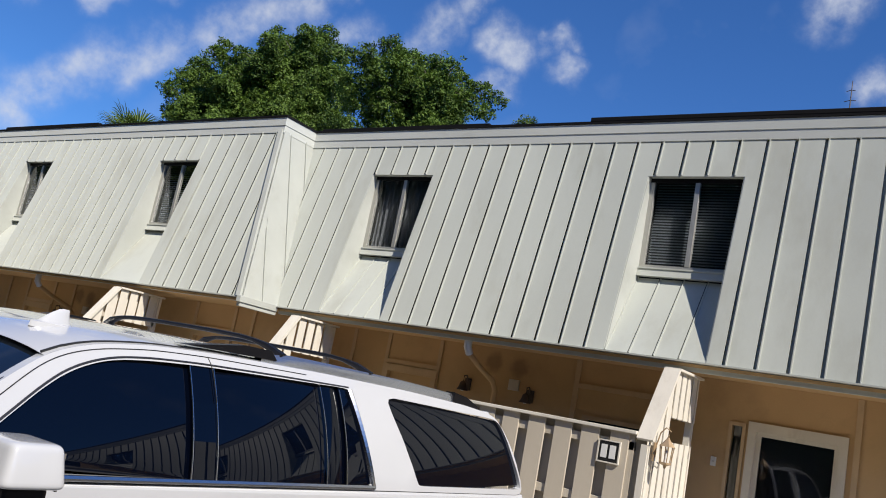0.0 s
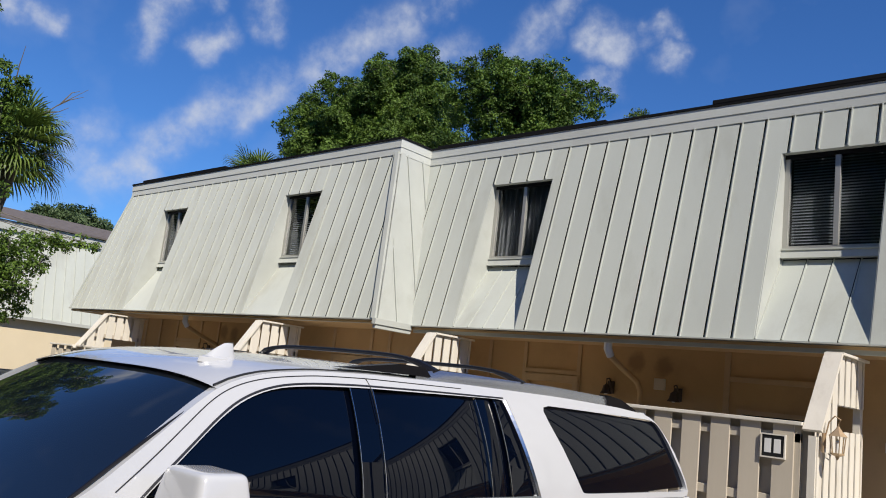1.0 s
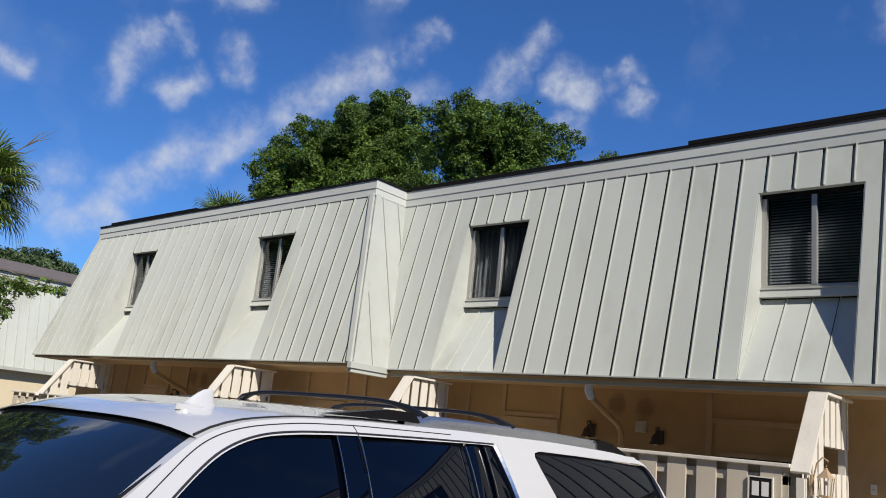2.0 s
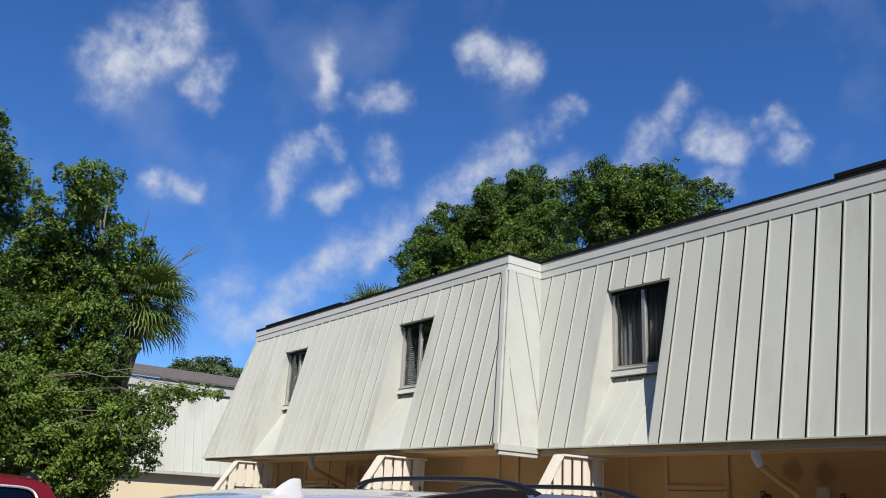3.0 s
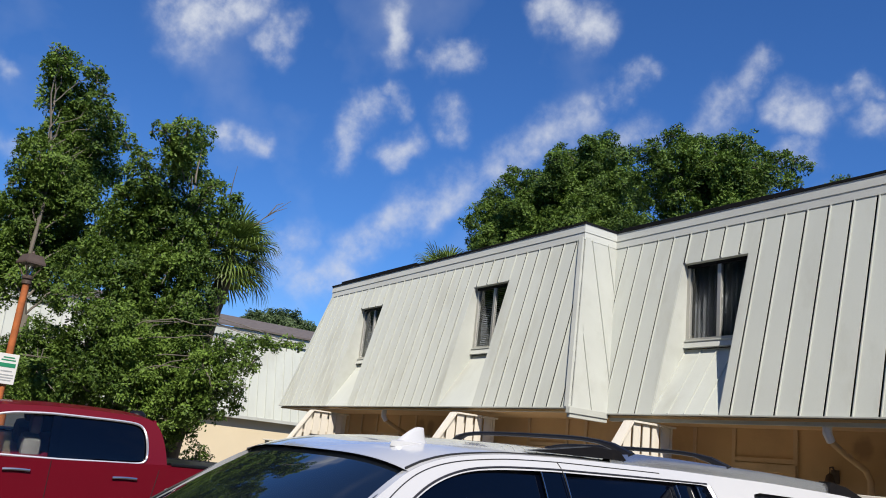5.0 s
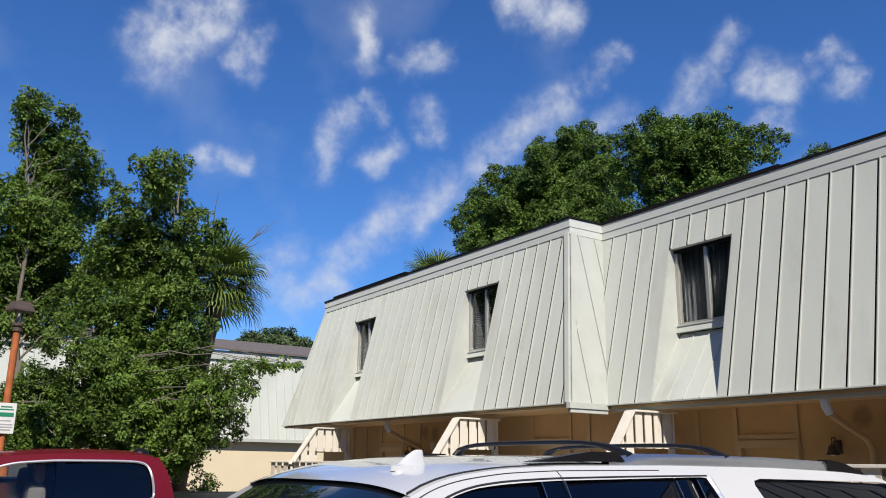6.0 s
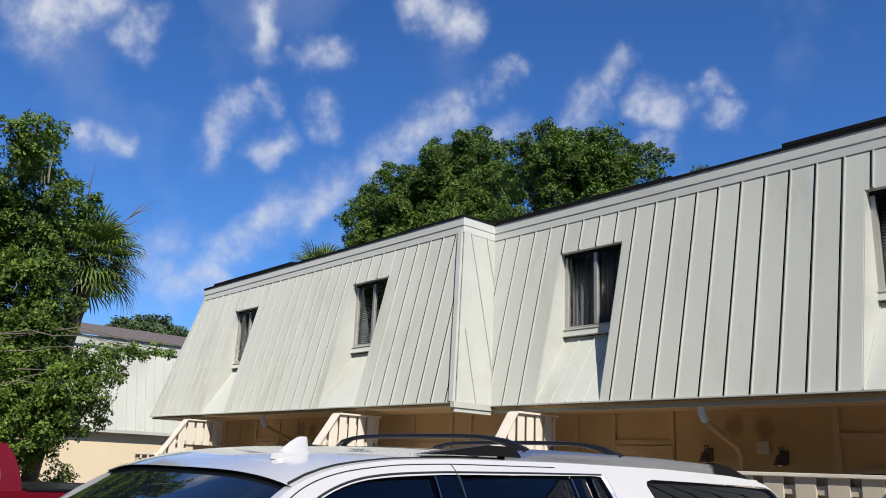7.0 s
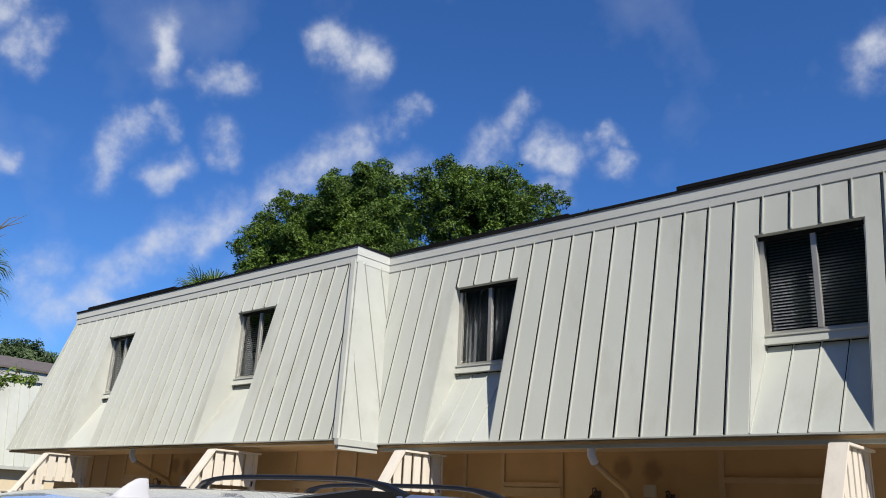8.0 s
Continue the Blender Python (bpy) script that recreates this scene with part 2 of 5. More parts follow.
dark_spots(BEIGE, [(3.12, 1.0, 2.42, 0.13), (3.50, 1.0, 2.40, 0.13), (-5.3, 0.32, 2.42, 0.14), (-4.95, 0.32, 2.40, 0.13)], (0.16, 0.10, 0.06), 0.5)


def leaf_mat(name, low, high, gloss=0.45):
    m = bpy.data.materials.new(name)
    m.use_nodes = True
    nt = m.node_tree
    b = nt.nodes["Principled BSDF"]
    N, L = nt.nodes.new, nt.links.new
    g, ramp = N("ShaderNodeNewGeometry"), N("ShaderNodeValToRGB")
    ramp.color_ramp.elements[0].color, ramp.color_ramp.elements[1].color = (*low, 1), (*high, 1)
    no, ad = N("ShaderNodeTexNoise"), N("ShaderNodeMath")
    tc = N("ShaderNodeTexCoord")
    no.inputs["Scale"].default_value = 0.9
    L(tc.outputs["Object"], no.inputs["Vector"])
    ad.operation = "MULTIPLY_ADD"
    ad.inputs[1].default_value = 0.55
    L(g.outputs["Random Per Island"], ad.inputs[0])
    sb = N("ShaderNodeMath")
    sb.operation = "MULTIPLY_ADD"
    sb.inputs[1].default_value, sb.inputs[2].default_value = 1.2, -0.38
    L(no.outputs["Fac"], sb.inputs[0])
    L(sb.outputs[0], ad.inputs[2])
    L(ad.outputs[0], ramp.inputs["Fac"])
    L(ramp.outputs["Color"], b.inputs["Base Color"])
    b.inputs["Roughness"].default_value = gloss
    tr, mx = N("ShaderNodeBsdfTranslucent"), N("ShaderNodeMixShader")
    L(ramp.outputs["Color"], tr.inputs["Color"])
    mx.inputs[0].default_value = 0.22
    b.inputs["Specular IOR Level"].default_value = 0.25
    out = nt.nodes["Material Output"]
    L(b.outputs[0], mx.inputs[1])
    L(tr.outputs[0], mx.inputs[2])
    L(mx.outputs[0], out.inputs["Surface"])
    return m


LEAF = leaf_mat("tree_leaves", (0.014, 0.042, 0.008), (0.225, 0.35, 0.058), 0.5)
OAK_LEAF = leaf_mat("oak_leaves", (0.012, 0.036, 0.008), (0.19, 0.30, 0.05), 0.5)
PALM_LEAF = leaf_mat("palm_leaves", (0.03, 0.065, 0.012), (0.21, 0.29, 0.06), 0.4)
FAR_LEAF = leaf_mat("far_leaves", (0.03, 0.06, 0.025), (0.15, 0.21, 0.09))


# ---- tools ----
def mesh_of(name, verts, faces, material, smooth=False):
    me = bpy.data.meshes.new(name)
    me.from_pydata([tuple(v) for v in verts], [], faces)
    me.materials.append(material)
    if smooth:
        me.polygons.foreach_set("use_smooth", [True] * len(me.polygons))
    me.update()
    return me


def obj(name, me, parent=None, label="", m=None):
    ob = new(name, me)
    if parent is not None:
        ob.parent = parent
    if m is not None:
        ob.matrix_basis = m
    return tagged(ob, label)


def part(name, bm, material, parent, label="", smooth=False):
    bmesh.ops.recalc_face_normals(bm, faces=bm.faces)
    me = bpy.data.meshes.new(name)
    bm.to_mesh(me)
    bm.free()
    me.materials.append(material)
    if smooth:
        me.polygons.foreach_set("use_smooth", [True] * len(me.polygons))
        me.set_sharp_from_angle(angle=radians(38))
    return obj(name, me, parent, label)


def thing(name, label, category, group="", kind="", at=(0, 0, 0)):
    ob = new(name)
    ob.location = at
    return tagged(ob, label, category, group, kind)


def bm_box(bm, lo, hi, bevel=0.0):
    """An upright box between two corners; bevel rounds its edges."""
    lo, hi = Vector(lo), Vector(hi)
    made = bmesh.ops.create_cube(bm, size=1.0, matrix=Matrix.Translation((lo + hi) / 2) @ Matrix.Diagonal((*(hi - lo), 1)))
    if bevel:
        edges = list({e for v in made["verts"] for e in v.link_edges})
        bmesh.ops.bevel(bm, geom=edges, offset=bevel, segments=2, affect="EDGES", profile=0.6)
    return bm


def box(lo, hi, bevel=0.0):
    return bm_box(bmesh.new(), lo, hi, bevel)


def slab(poly, off):
    """A closed plate: a planar polygon and its copy moved by off."""
    bm = bmesh.new()
    add_slab(bm, poly, off)
    return bm


def add_slab(bm, poly, off):
    off = Vector(off)
    a = [bm.verts.new(p) for p in poly]
    b = [bm.verts.new(Vector(p) + off) for p in poly]
    bm.faces.new(a)
    bm.faces.new(b[::-1])
    n = len(a)
    for i in range(n):
        bm.faces.new((a[i], a[(i + 1) % n], b[(i + 1) % n], b[i]))


def clip(poly, nx, ny, c):
    """The part of a convex 2D polygon where nx*x + ny*y <= c."""
    out = []
    for i, p in enumerate(poly):
        q = poly[(i + 1) % len(poly)]
        dp, dq = nx * p[0] + ny * p[1] - c, nx * q[0] + ny * q[1] - c
        if dp <= 0:
            out.append(p)
        if dp * dq < 0:
            k = dp / (dp - dq)
            out.append((p[0] + k * (q[0] - p[0]), p[1] + k * (q[1] - p[1])))
    return out


def tube(points, radius, sides=8, squash=1.0):
    """A tube along points; radius is one number or one a point."""
    bm = bmesh.new()
    add_tube(bm, points, radius, sides, squash)
    return bm


def add_tube(bm, points, radius, sides=8, squash=1.0):
    pts = [Vector(p) for p in points]
    rad = radius if isinstance(radius, (list, tuple)) else [radius] * len(pts)
    rings = []
    for i, p in enumerate(pts):
        way = (pts[min(i + 1, len(pts) - 1)] - pts[max(i - 1, 0)]).normalized()
        side = way.cross(Vector((0, 0, 1)))
        side = side.normalized() if side.length > 1e-3 else Vector((1, 0, 0))
        up = side.cross(way).normalized()
        rings.append([bm.verts.new(p + rad[i] * (math.cos(a) * side + squash * math.sin(a) * up)) for a in (2 * math.pi * k / sides for k in range(sides))])
    for r, s in zip(rings, rings[1:]):
        for k in range(sides):
            bm.faces.new((r[k], r[(k + 1) % sides], s[(k + 1) % sides], s[k]))
    bm.faces.new(rings[0][::-1])
    bm.faces.new(rings[-1])


def lathe(profile, sides=20, at=(0, 0, 0)):
    """A turned body about z from (radius, height) pairs."""
    bm = bmesh.new()
    at = Vector(at)
    rings = [[bm.verts.new(at + Vector((r * math.cos(2 * math.pi * k / sides), r * math.sin(2 * math.pi * k / sides), z))) for k in range(sides)] for r, z in profile]
    for r, s in zip(rings, rings[1:]):
        for k in range(sides):
            bm.faces.new((r[k], r[(k + 1) % sides], s[(k + 1) % sides], s[k]))
    bm.faces.new(rings[0][::-1])
    bm.faces.new(rings[-1])
    return bm


# ---- the townhouse row: mansard storey over porches ----
EAVE, TOP, RISE_Y, STEP, LEFT_END, RIGHT_END = 2.664, 5.553, 0.706, 0.681, -9.93, 17.0
FASCIA, PITCH = 5.31, 0.3045
HEAD, SILL_Z, FRAME_Y = 4.832, 3.745, 0.619
HEIGHT = TOP - EAVE
LENGTH = math.hypot(HEIGHT, RISE_Y)
V_TOP = (FASCIA + 0.03 - EAVE) / HEIGHT
OUT_F = Vector((0, -HEIGHT, RISE_Y)) / LENGTH  # outward normal of a street face
OUT_R = Vector((HEIGHT, 0, RISE_Y)) / LENGTH  # of the return at the step


def front(x, v, off):
    """A place on a street slope, v from 0 at the eave to 1 at the top."""
    return Vector((x, off + RISE_Y * v, EAVE + HEIGHT * v))


def back(y, v):
    """A place on the slope of the return."""
    return Vector((-RISE_Y * v, y, EAVE + HEIGHT * v))


house = thing("townhouse_row", "two-storey townhouse row with pale grey-green batten mansard over beige porches", "building")
mansard = obj("mansard", None, house)


def strip(name, x0, x1, v0, v1, off, cuts, parent, thick=0.007):
    poly = [(x0, v0), (x1, v0), (x1, v1), (x0, v1)]
    for c in cuts:
        poly = clip(poly, *c)
        if len(poly) < 3:
            return
    part(name, slab([front(x, v, off) for x, v in poly], OUT_F * thick), SIDING, parent)


def seam_line(x, v0, v1, off, parent, rise=0.023, width=0.012):
    if v1 - v0 < 0.01:
        return
    a, b = front(x - width / 2, v0, off), front(x - width / 2, v1, off)
    w = Vector((width, 0, 0))
    part("batten", slab([a, a + w, b + w, b], OUT_F * rise), SEAM, parent)


def street_slope(off, x_from, x_to, phase, windows, lo_cut, hi_cut):
    """Panels and battens of one slope, with openings for windows. lo_cut and hi_cut: x at v = 0 and its shift with v."""
    cuts = [(-1, lo_cut[1], -lo_cut[0]), (1, -hi_cut[1], hi_cut[0])]
    vh = (HEAD - EAVE) / HEIGHT
    edges = []
    k = math.floor((x_from - phase) / PITCH)
    while phase + k * PITCH < x_to:
        edges.append(phase + k * PITCH)
        k += 1
    edges.append(x_to + PITCH)
    marks = sorted(set([round(e, 4) for e in edges] + [round(x, 4) for w in windows for x in w]))
    for x0, x1 in zip(marks, marks[1:]):
        inside = any(w[0] - 1e-3 <= x0 and x1 <= w[1] + 1e-3 for w in windows)
        if x1 - x0 < 0.012:
            continue
        joint = (0.054 if off else 0.044) if any(abs(x1 - e) < 1e-3 for e in edges) else 0.0
        strip("panel", x0, x1 - joint, vh if inside else 0.0, V_TOP, off, cuts, mansard)
        if joint:  # the sunk lap beside the batten
            strip("panel_lap", x1 - joint, x1, vh if inside else 0.0, V_TOP, off + 0.03, cuts, mansard, 0.001)
    for x in edges[:-1]:
        inside = any(w[0] < x < w[1] for w in windows)
        v0, v1 = (vh + 0.004 if inside else 0.0), V_TOP
        if lo_cut[1] < 0:
            v0 = max(v0, (x - lo_cut[0]) / lo_cut[1])
        else:
            v1 = min(v1, (x - lo_cut[0]) / lo_cut[1]) if lo_cut[1] else v1
        if hi_cut[1] < 0:
            v1 = min(v1, (x - hi_cut[0]) / hi_cut[1])
        if any(abs(x - e) < 0.03 for w in windows for e in w):  # only above the head, where it meets a cheek
            v0 = max(v0, vh + 0.004)
        seam_line(x, max(v0, 0), v1, off, mansard)


WINDOWS_R = [(0.812, 1.893), (5.023, 6.139), (9.24, 10.34), (13.45, 14.55)]
WINDOWS_L = [(-7.517, -6.554), (-3.310, -2.297)]
street_slope(0.0, -0.8, RIGHT_END, 6.03, WINDOWS_R, (0.0, -RISE_Y), (RIGHT_END, 0.0))
street_slope(-STEP, LEFT_END, 0.0, 0.14, WINDOWS_L, (LEFT_END, RISE_Y), (0.0, -RISE_Y))

# the return slope at the step
for y0, y1 in ((-0.75, -0.31), (-0.31, 0.11), (0.11, 0.45), (0.45, 0.80)):
    poly = [(y0, 0), (y1 - 0.004, 0), (y1 - 0.004, V_TOP), (y0, V_TOP)]
    poly = clip(clip(poly, -1, RISE_Y, STEP), 1, -RISE_Y, 0)
    if len(poly) > 2:
        part("panel", slab([back(y, v) for y, v in poly], OUT_R * 0.014), TRIM, mansard)
for y in (-0.31, 0.11, 0.45):
    v0, v1 = max(0, y / RISE_Y), min(V_TOP, (y + STEP) / RISE_Y - 0.1)
    a, b, w = back(y, v0), back(y, v1), Vector((0, 0.009, 0))
    part("batten", slab([a, a + w, b + w, b], OUT_R * 0.030), SEAM, mansard)
# corner boards on the hip and the far end, and the end slope
hip = [(0.0, 0.0), (-0.085, 0.0), (-0.085 - RISE_Y * V_TOP, V_TOP), (-RISE_Y * V_TOP, V_TOP)]
part("corner_board", slab([front(x, v, -STEP) for x, v in hip], OUT_F * 0.045), TRIM, mansard)
hip = [(-STEP, 0.0), (-STEP + 0.10, 0.0), (-STEP + 0.10 + RISE_Y * V_TOP, V_TOP), (-STEP + RISE_Y * V_TOP, V_TOP)]
part("corner_board", slab([back(y, v) for y, v in hip], OUT_R * 0.03), TRIM, mansard)
hip = [(LEFT_END, 0.0), (LEFT_END + 0.07, 0.0), (LEFT_END + 0.07 + RISE_Y * V_TOP, V_TOP), (LEFT_END + RISE_Y * V_TOP, V_TOP)]
part("corner_board", slab([front(x, v, -STEP) for x, v in hip], OUT_F * 0.03), SEAM, mansard)
end = [(LEFT_END, -STEP, EAVE), (LEFT_END, 9.0, EAVE), (LEFT_END + RISE_Y, 9.0 - RISE_Y, TOP), (LEFT_END + RISE_Y, RISE_Y - STEP, TOP)]
part("panel", slab(end, (0.02, 0, 0)), SIDING, mansard)


def fascia(p, q, out, z0, z1, deep, name="fascia_board", material=TRIM):
    """A level board from p to q (x, y), standing out by deep."""
    p, q, o = Vector((*p, z0)), Vector((*q, z0)), Vector((*out, 0)) * deep
    part(name, slab([p, q, q + o, p + o], (0, 0, z1 - z0)), material, house)


yl, yr, xs, xe = RISE_Y - STEP + 0.02, RISE_Y + 0.02, -RISE_Y - 0.02, LEFT_END + RISE_Y + 0.02
for z0, z1, deep, material, name in ((FASCIA, 5.423, 0.100, LIT_FASCIA, "fascia_board"), (5.425, TOP, 0.109, LIT_FASCIA, "fascia_board"), (TOP + 0.002, TOP + 0.034, 0.122, BITUMEN, "coping")):
    fascia((xe - deep, yl), (xs + deep, yl), (0, -1), z0, z1, deep, name, material)
    fascia((xs, yl), (xs, yr - deep), (1, 0), z0, z1, deep, name, material)
    fascia((xs, yr), (RIGHT_END, yr), (0, -1), z0, z1, deep, name, material)
    fascia((xe, yl), (xe, 8.2), (-1, 0), z0, z1, deep, name, material)
part("roof_deck", slab([(xe, yl, 5.5), (xs, yl, 5.5), (xs, yr, 5.5), (RIGHT_END, yr, 5.5), (RIGHT_END, 8.2, 5.5), (xe, 8.2, 5.5)], (0, 0, 0.06)), BITUMEN, house)
part("roofing_roll", box((4.12, 0.60, TOP + 0.030), (7.75, 1.3, TOP + 0.088), 0.01), BITUMEN, house, "black roofing felt turned up over the parapet")
part("roofing_roll", box((-0.5, 0.62, TOP + 0.030), (2.6, 1.1, TOP + 0.07), 0.008), BITUMEN, house, "black roofing felt turned up over the parapet")
part("roofing_roll", box((-8.9, -0.05, TOP + 0.030), (-5.6, 0.6, TOP + 0.09), 0.008), BITUMEN, house, "black roofing felt turned up over the parapet")

# eave trim, soffit and ground-storey walls
WALL_R, WALL_L = 1.0, 0.32
for x0, x1, y, low in ((-0.0, RIGHT_END, 0.0, 0.095), (LEFT_END, 0.0, -STEP, 0.055)):
    part("eave_trim", box((x0, y + 0.055, EAVE - low), (x1, y + 0.115, EAVE - 0.002), 0.006), SEAM, house)
    part("drip_edge", box((x0, y - 0.035, EAVE - 0.012), (x1, y + 0.053, EAVE + 0.004)), TRIM, house)
part("eave_trim", box((-0.05, -STEP - 0.045, EAVE - 0.075), (0.03, 0.0, EAVE + 0.012), 0.005), TRIM, house)
part("eave_trim", box((-0.05, -STEP - 0.02, EAVE - 0.13), (0.012, 0.0, EAVE - 0.077), 0.005), TRIM, house)
part("soffit", box((0.0, 0.03, EAVE - 0.05), (RIGHT_END, WALL_R + 0.1, EAVE - 0.02)), BEIGE, house)
part("soffit", box((LEFT_END, -STEP + 0.03, EAVE - 0.05), (0.0, WALL_L + 0.8, EAVE - 0.02)), BEIGE, house)


def wall_with(x0, x1, y, doors):
    """A wall piece by piece round its openings (x0, x1, z0, z1)."""
    edges = sorted({x0, x1, *[v for d in doors for v in d[:2]]})
    for a, b in zip(edges, edges[1:]):
        gap = [d for d in doors if d[0] <= a and b <= d[1]]
        if gap:
            z0, z1 = gap[0][2:]
            if z0 > 0:
                part("wall", box((a, y, 0), (b, y + 0.15, z0)), BEIGE, house)
            part("wall", box((a, y, z1), (b, y + 0.15, EAVE - 0.05)), BEIGE, house)
        else:
            part("wall", box((a, y, 0), (b, y + 0.15, EAVE - 0.05)), BEIGE, house)


DOORS_R = [(1.42, 2.22, 0.0, 2.09), (4.46, 5.40, 0.5, 1.96), (6.18, 6.36, 0.3, 2.18), (6.45, 7.31, 0.0, 2.12), (9.9, 10.75, 0.0, 2.09), (12.5, 13.6, 0.5, 1.96)]
DOORS_L = [(-6.95, -6.15, 0.0, 2.09), (-1.98, -1.18, 0.0, 2.09), (-5.3, -4.3, 0.5, 1.96)]
wall_with(0.0, RIGHT_END, WALL_R, DOORS_R)
wall_with(LEFT_END + 0.3, -0.15, WALL_L, DOORS_L)
part("wall", box((-0.15, WALL_L, 0), (0.0, WALL_R + 0.15, EAVE - 0.05)), BEIGE, house)
part("wall", box((LEFT_END + 0.15, WALL_L, 0), (LEFT_END + 0.3, 8.0, EAVE - 0.05)), BEIGE, house)
part("wall", box((LEFT_END + 0.8, 7.9, 0), (RIGHT_END, 8.05, 5.5)), BEIGE, house)
part("wall", box((RIGHT_END - 0.15, WALL_R + 0.15, 0), (RIGHT_END, 7.9, 5.5)), BEIGE, house)
part("floor_slab", box((LEFT_END + 0.4, WALL_L + 0.15, EAVE - 0.02), (RIGHT_END - 0.15, 7.9, EAVE + 0.08)), DARK, house)


def mansard_window(x0, x1, off, dressing):
    """A window set upright into the slope: cheeks, head, sill board, the sloping apron under it, frame, panes, blind or curtain."""
    fy, d = off + FRAME_Y, 0.03
    ym = lambda z: off + RISE_Y * (z - EAVE) / HEIGHT
    win = obj("window", None, house, f"sliding window in aluminium frame with {dressing}")
    zs = SILL_Z - 0.125
    for x, way in ((x0, 1), (x1, -1)):
        bm = slab([(x, ym(HEAD), HEAD), (x, fy + 0.05, HEAD), (x, fy + 0.05, zs), (x, ym(EAVE), EAVE + 0.0)], (0.012 * way, 0, 0))
        part("cheek", bm, TRIM, win)
    part("head_board", box((x0, ym(HEAD) + 0.008, HEAD), (x1, fy + 0.06, HEAD + 0.02)), SEAM, win)
    # apron
    n = 4
    xs_ = [x0 + 0.012 + (x1 - x0 - 0.024) * i / n for i in range(n + 1)]
    slope = Vector((0, -(zs - EAVE), fy - 0.0 - off)).normalized()
    for a, b in zip(xs_, xs_[1:]):
        e = b - 0.016 if off == 0.0 and b < xs_[-1] else b
        part("apron_panel", slab([(a, off + 0.005, EAVE + 0.004), (e, off + 0.005, EAVE + 0.004), (e, fy + 0.03, zs), (a, fy + 0.03, zs)], slope * 0.008), SIDING, win)
    for a in xs_[:-1] if off == 0.0 else ():
        w = 0.012
        part("apron_batten", slab([(a, off + 0.005, EAVE + 0.004), (a + w, off + 0.005, EAVE + 0.004), (a + w, fy + 0.03, zs), (a, fy + 0.03, zs)], slope * 0.022), SEAM, win)
    part("sill", slab([(x0 + 0.012, fy - 0.055, zs + 0.02), (x1 - 0.012, fy - 0.055, zs + 0.02), (x1 - 0.012, fy - 0.025, SILL_Z - 0.018), (x0 + 0.012, fy - 0.025, SILL_Z - 0.018)], (0, 0.09, 0)), SILL_PAINT, win)
    part("sill_board", box((x0 + 0.012, fy - 0.04, SILL_Z - 0.018), (x1 - 0.012, fy + 0.06, SILL_Z), 0.003), SILL_PAINT, win)
    # frame
    t, mid = 0.035, (x0 + x1) / 2 + 0.02
    bm = bmesh.new()
    bm_box(bm, (x0 + 0.012, fy - 0.01, SILL_Z), (x0 + 0.012 + t + 0.02, fy + 0.05, HEAD - t - 0.015))
    bm_box(bm, (x1 - 0.012 - t, fy - 0.01, SILL_Z), (x1 - 0.012, fy + 0.05, HEAD - t - 0.015))
    bm_box(bm, (x0 + 0.067, fy - 0.01, SILL_Z), (x1 - 0.047, fy + 0.05, SILL_Z + t))
    part("frame", bm, ALU, win)
    part("head_rail", box((x0 + 0.012, fy - 0.014, HEAD - t - 0.015), (x1 - 0.012, fy + 0.05, HEAD), 0.003), BLACK_PLASTIC, win, "dark rail under the window head")
    part("mullion", box((mid - 0.028, fy - 0.016, SILL_Z + t), (mid + 0.028, fy + 0.044, HEAD - t - 0.015), 0.004), ALU, win)
    for a, b, y in ((x0 + 0.067, mid - 0.028, fy + 0.016), (mid + 0.028, x1 - 0.047, fy + 0.006)):
        p = part("pane", box((a, y, SILL_Z + t), (b, y + 0.006, HEAD - t)), GLASS, win)
        p.visible_shadow = False
    if "blind" in dressing:
        bm, z = bmesh.new(), SILL_Z + t + 0.01
        while z < HEAD - t:
            add_slab(bm, [(x0 + 0.07, fy + 0.100, z), (x1 - 0.05, fy + 0.100, z), (x1 - 0.05, fy + 0.115, z + 0.021), (x0 + 0.07, fy + 0.115, z + 0.021)], (0, 0.002, 0.001))
            z += 0.034
        part("blind", bm, BLIND, win, "closed horizontal slats")
    else:
        bm, xa, steps = bmesh.new(), x0 + 0.06, 64
        top, low = [], []
        for i in range(steps + 1):
            x = xa + (x1 - x0 - 0.1) * i / steps
            y = fy + 0.12 + 0.022 * math.sin(i * 1.05) + 0.012 * math.sin(i * 0.37)
            top.append(bm.verts.new((x, y, HEAD)))
            low.append(bm.verts.new((x, y, SILL_Z)))
        for i in range(steps):
            bm.faces.new((low[i], low[i + 1], top[i + 1], top[i]))
        part("curtain", bm, CURTAIN, win, "dark gathered curtain", smooth=True)
    # near-black sheet standing in for the unlit room behind
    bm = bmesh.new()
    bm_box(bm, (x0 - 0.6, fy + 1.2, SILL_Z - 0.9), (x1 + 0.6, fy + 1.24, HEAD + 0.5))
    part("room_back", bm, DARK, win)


for i, (a, b) in enumerate(WINDOWS_R):
    mansard_window(a, b, 0.0, "dark curtain" if i == 0 else "grey blind")
for i, (a, b) in enumerate(WINDOWS_L):
    mansard_window(a, b, -STEP, "grey blind")


# ---- porch trims, doors and windows of the ground storey ----
def trims(y, spots):
    for a, b in spots:
        part("wall_trim", box((a[0], y - 0.022, a[1]), (b[0], y - 0.002, b[1]), 0.003), BEIGE_TRIM, house)


def pair_trims(y, x0, x1):
    """The panel over a door: two uprights and two cross pieces."""
    trims(y, [((x0 - 0.06, 0.14), (x0, 2.61)), ((x1, 0.14), (x1 + 0.06, 2.61)), ((x0, 2.19), (x1, 2.25)), ((x0, 2.11), (x1, 2.15))])


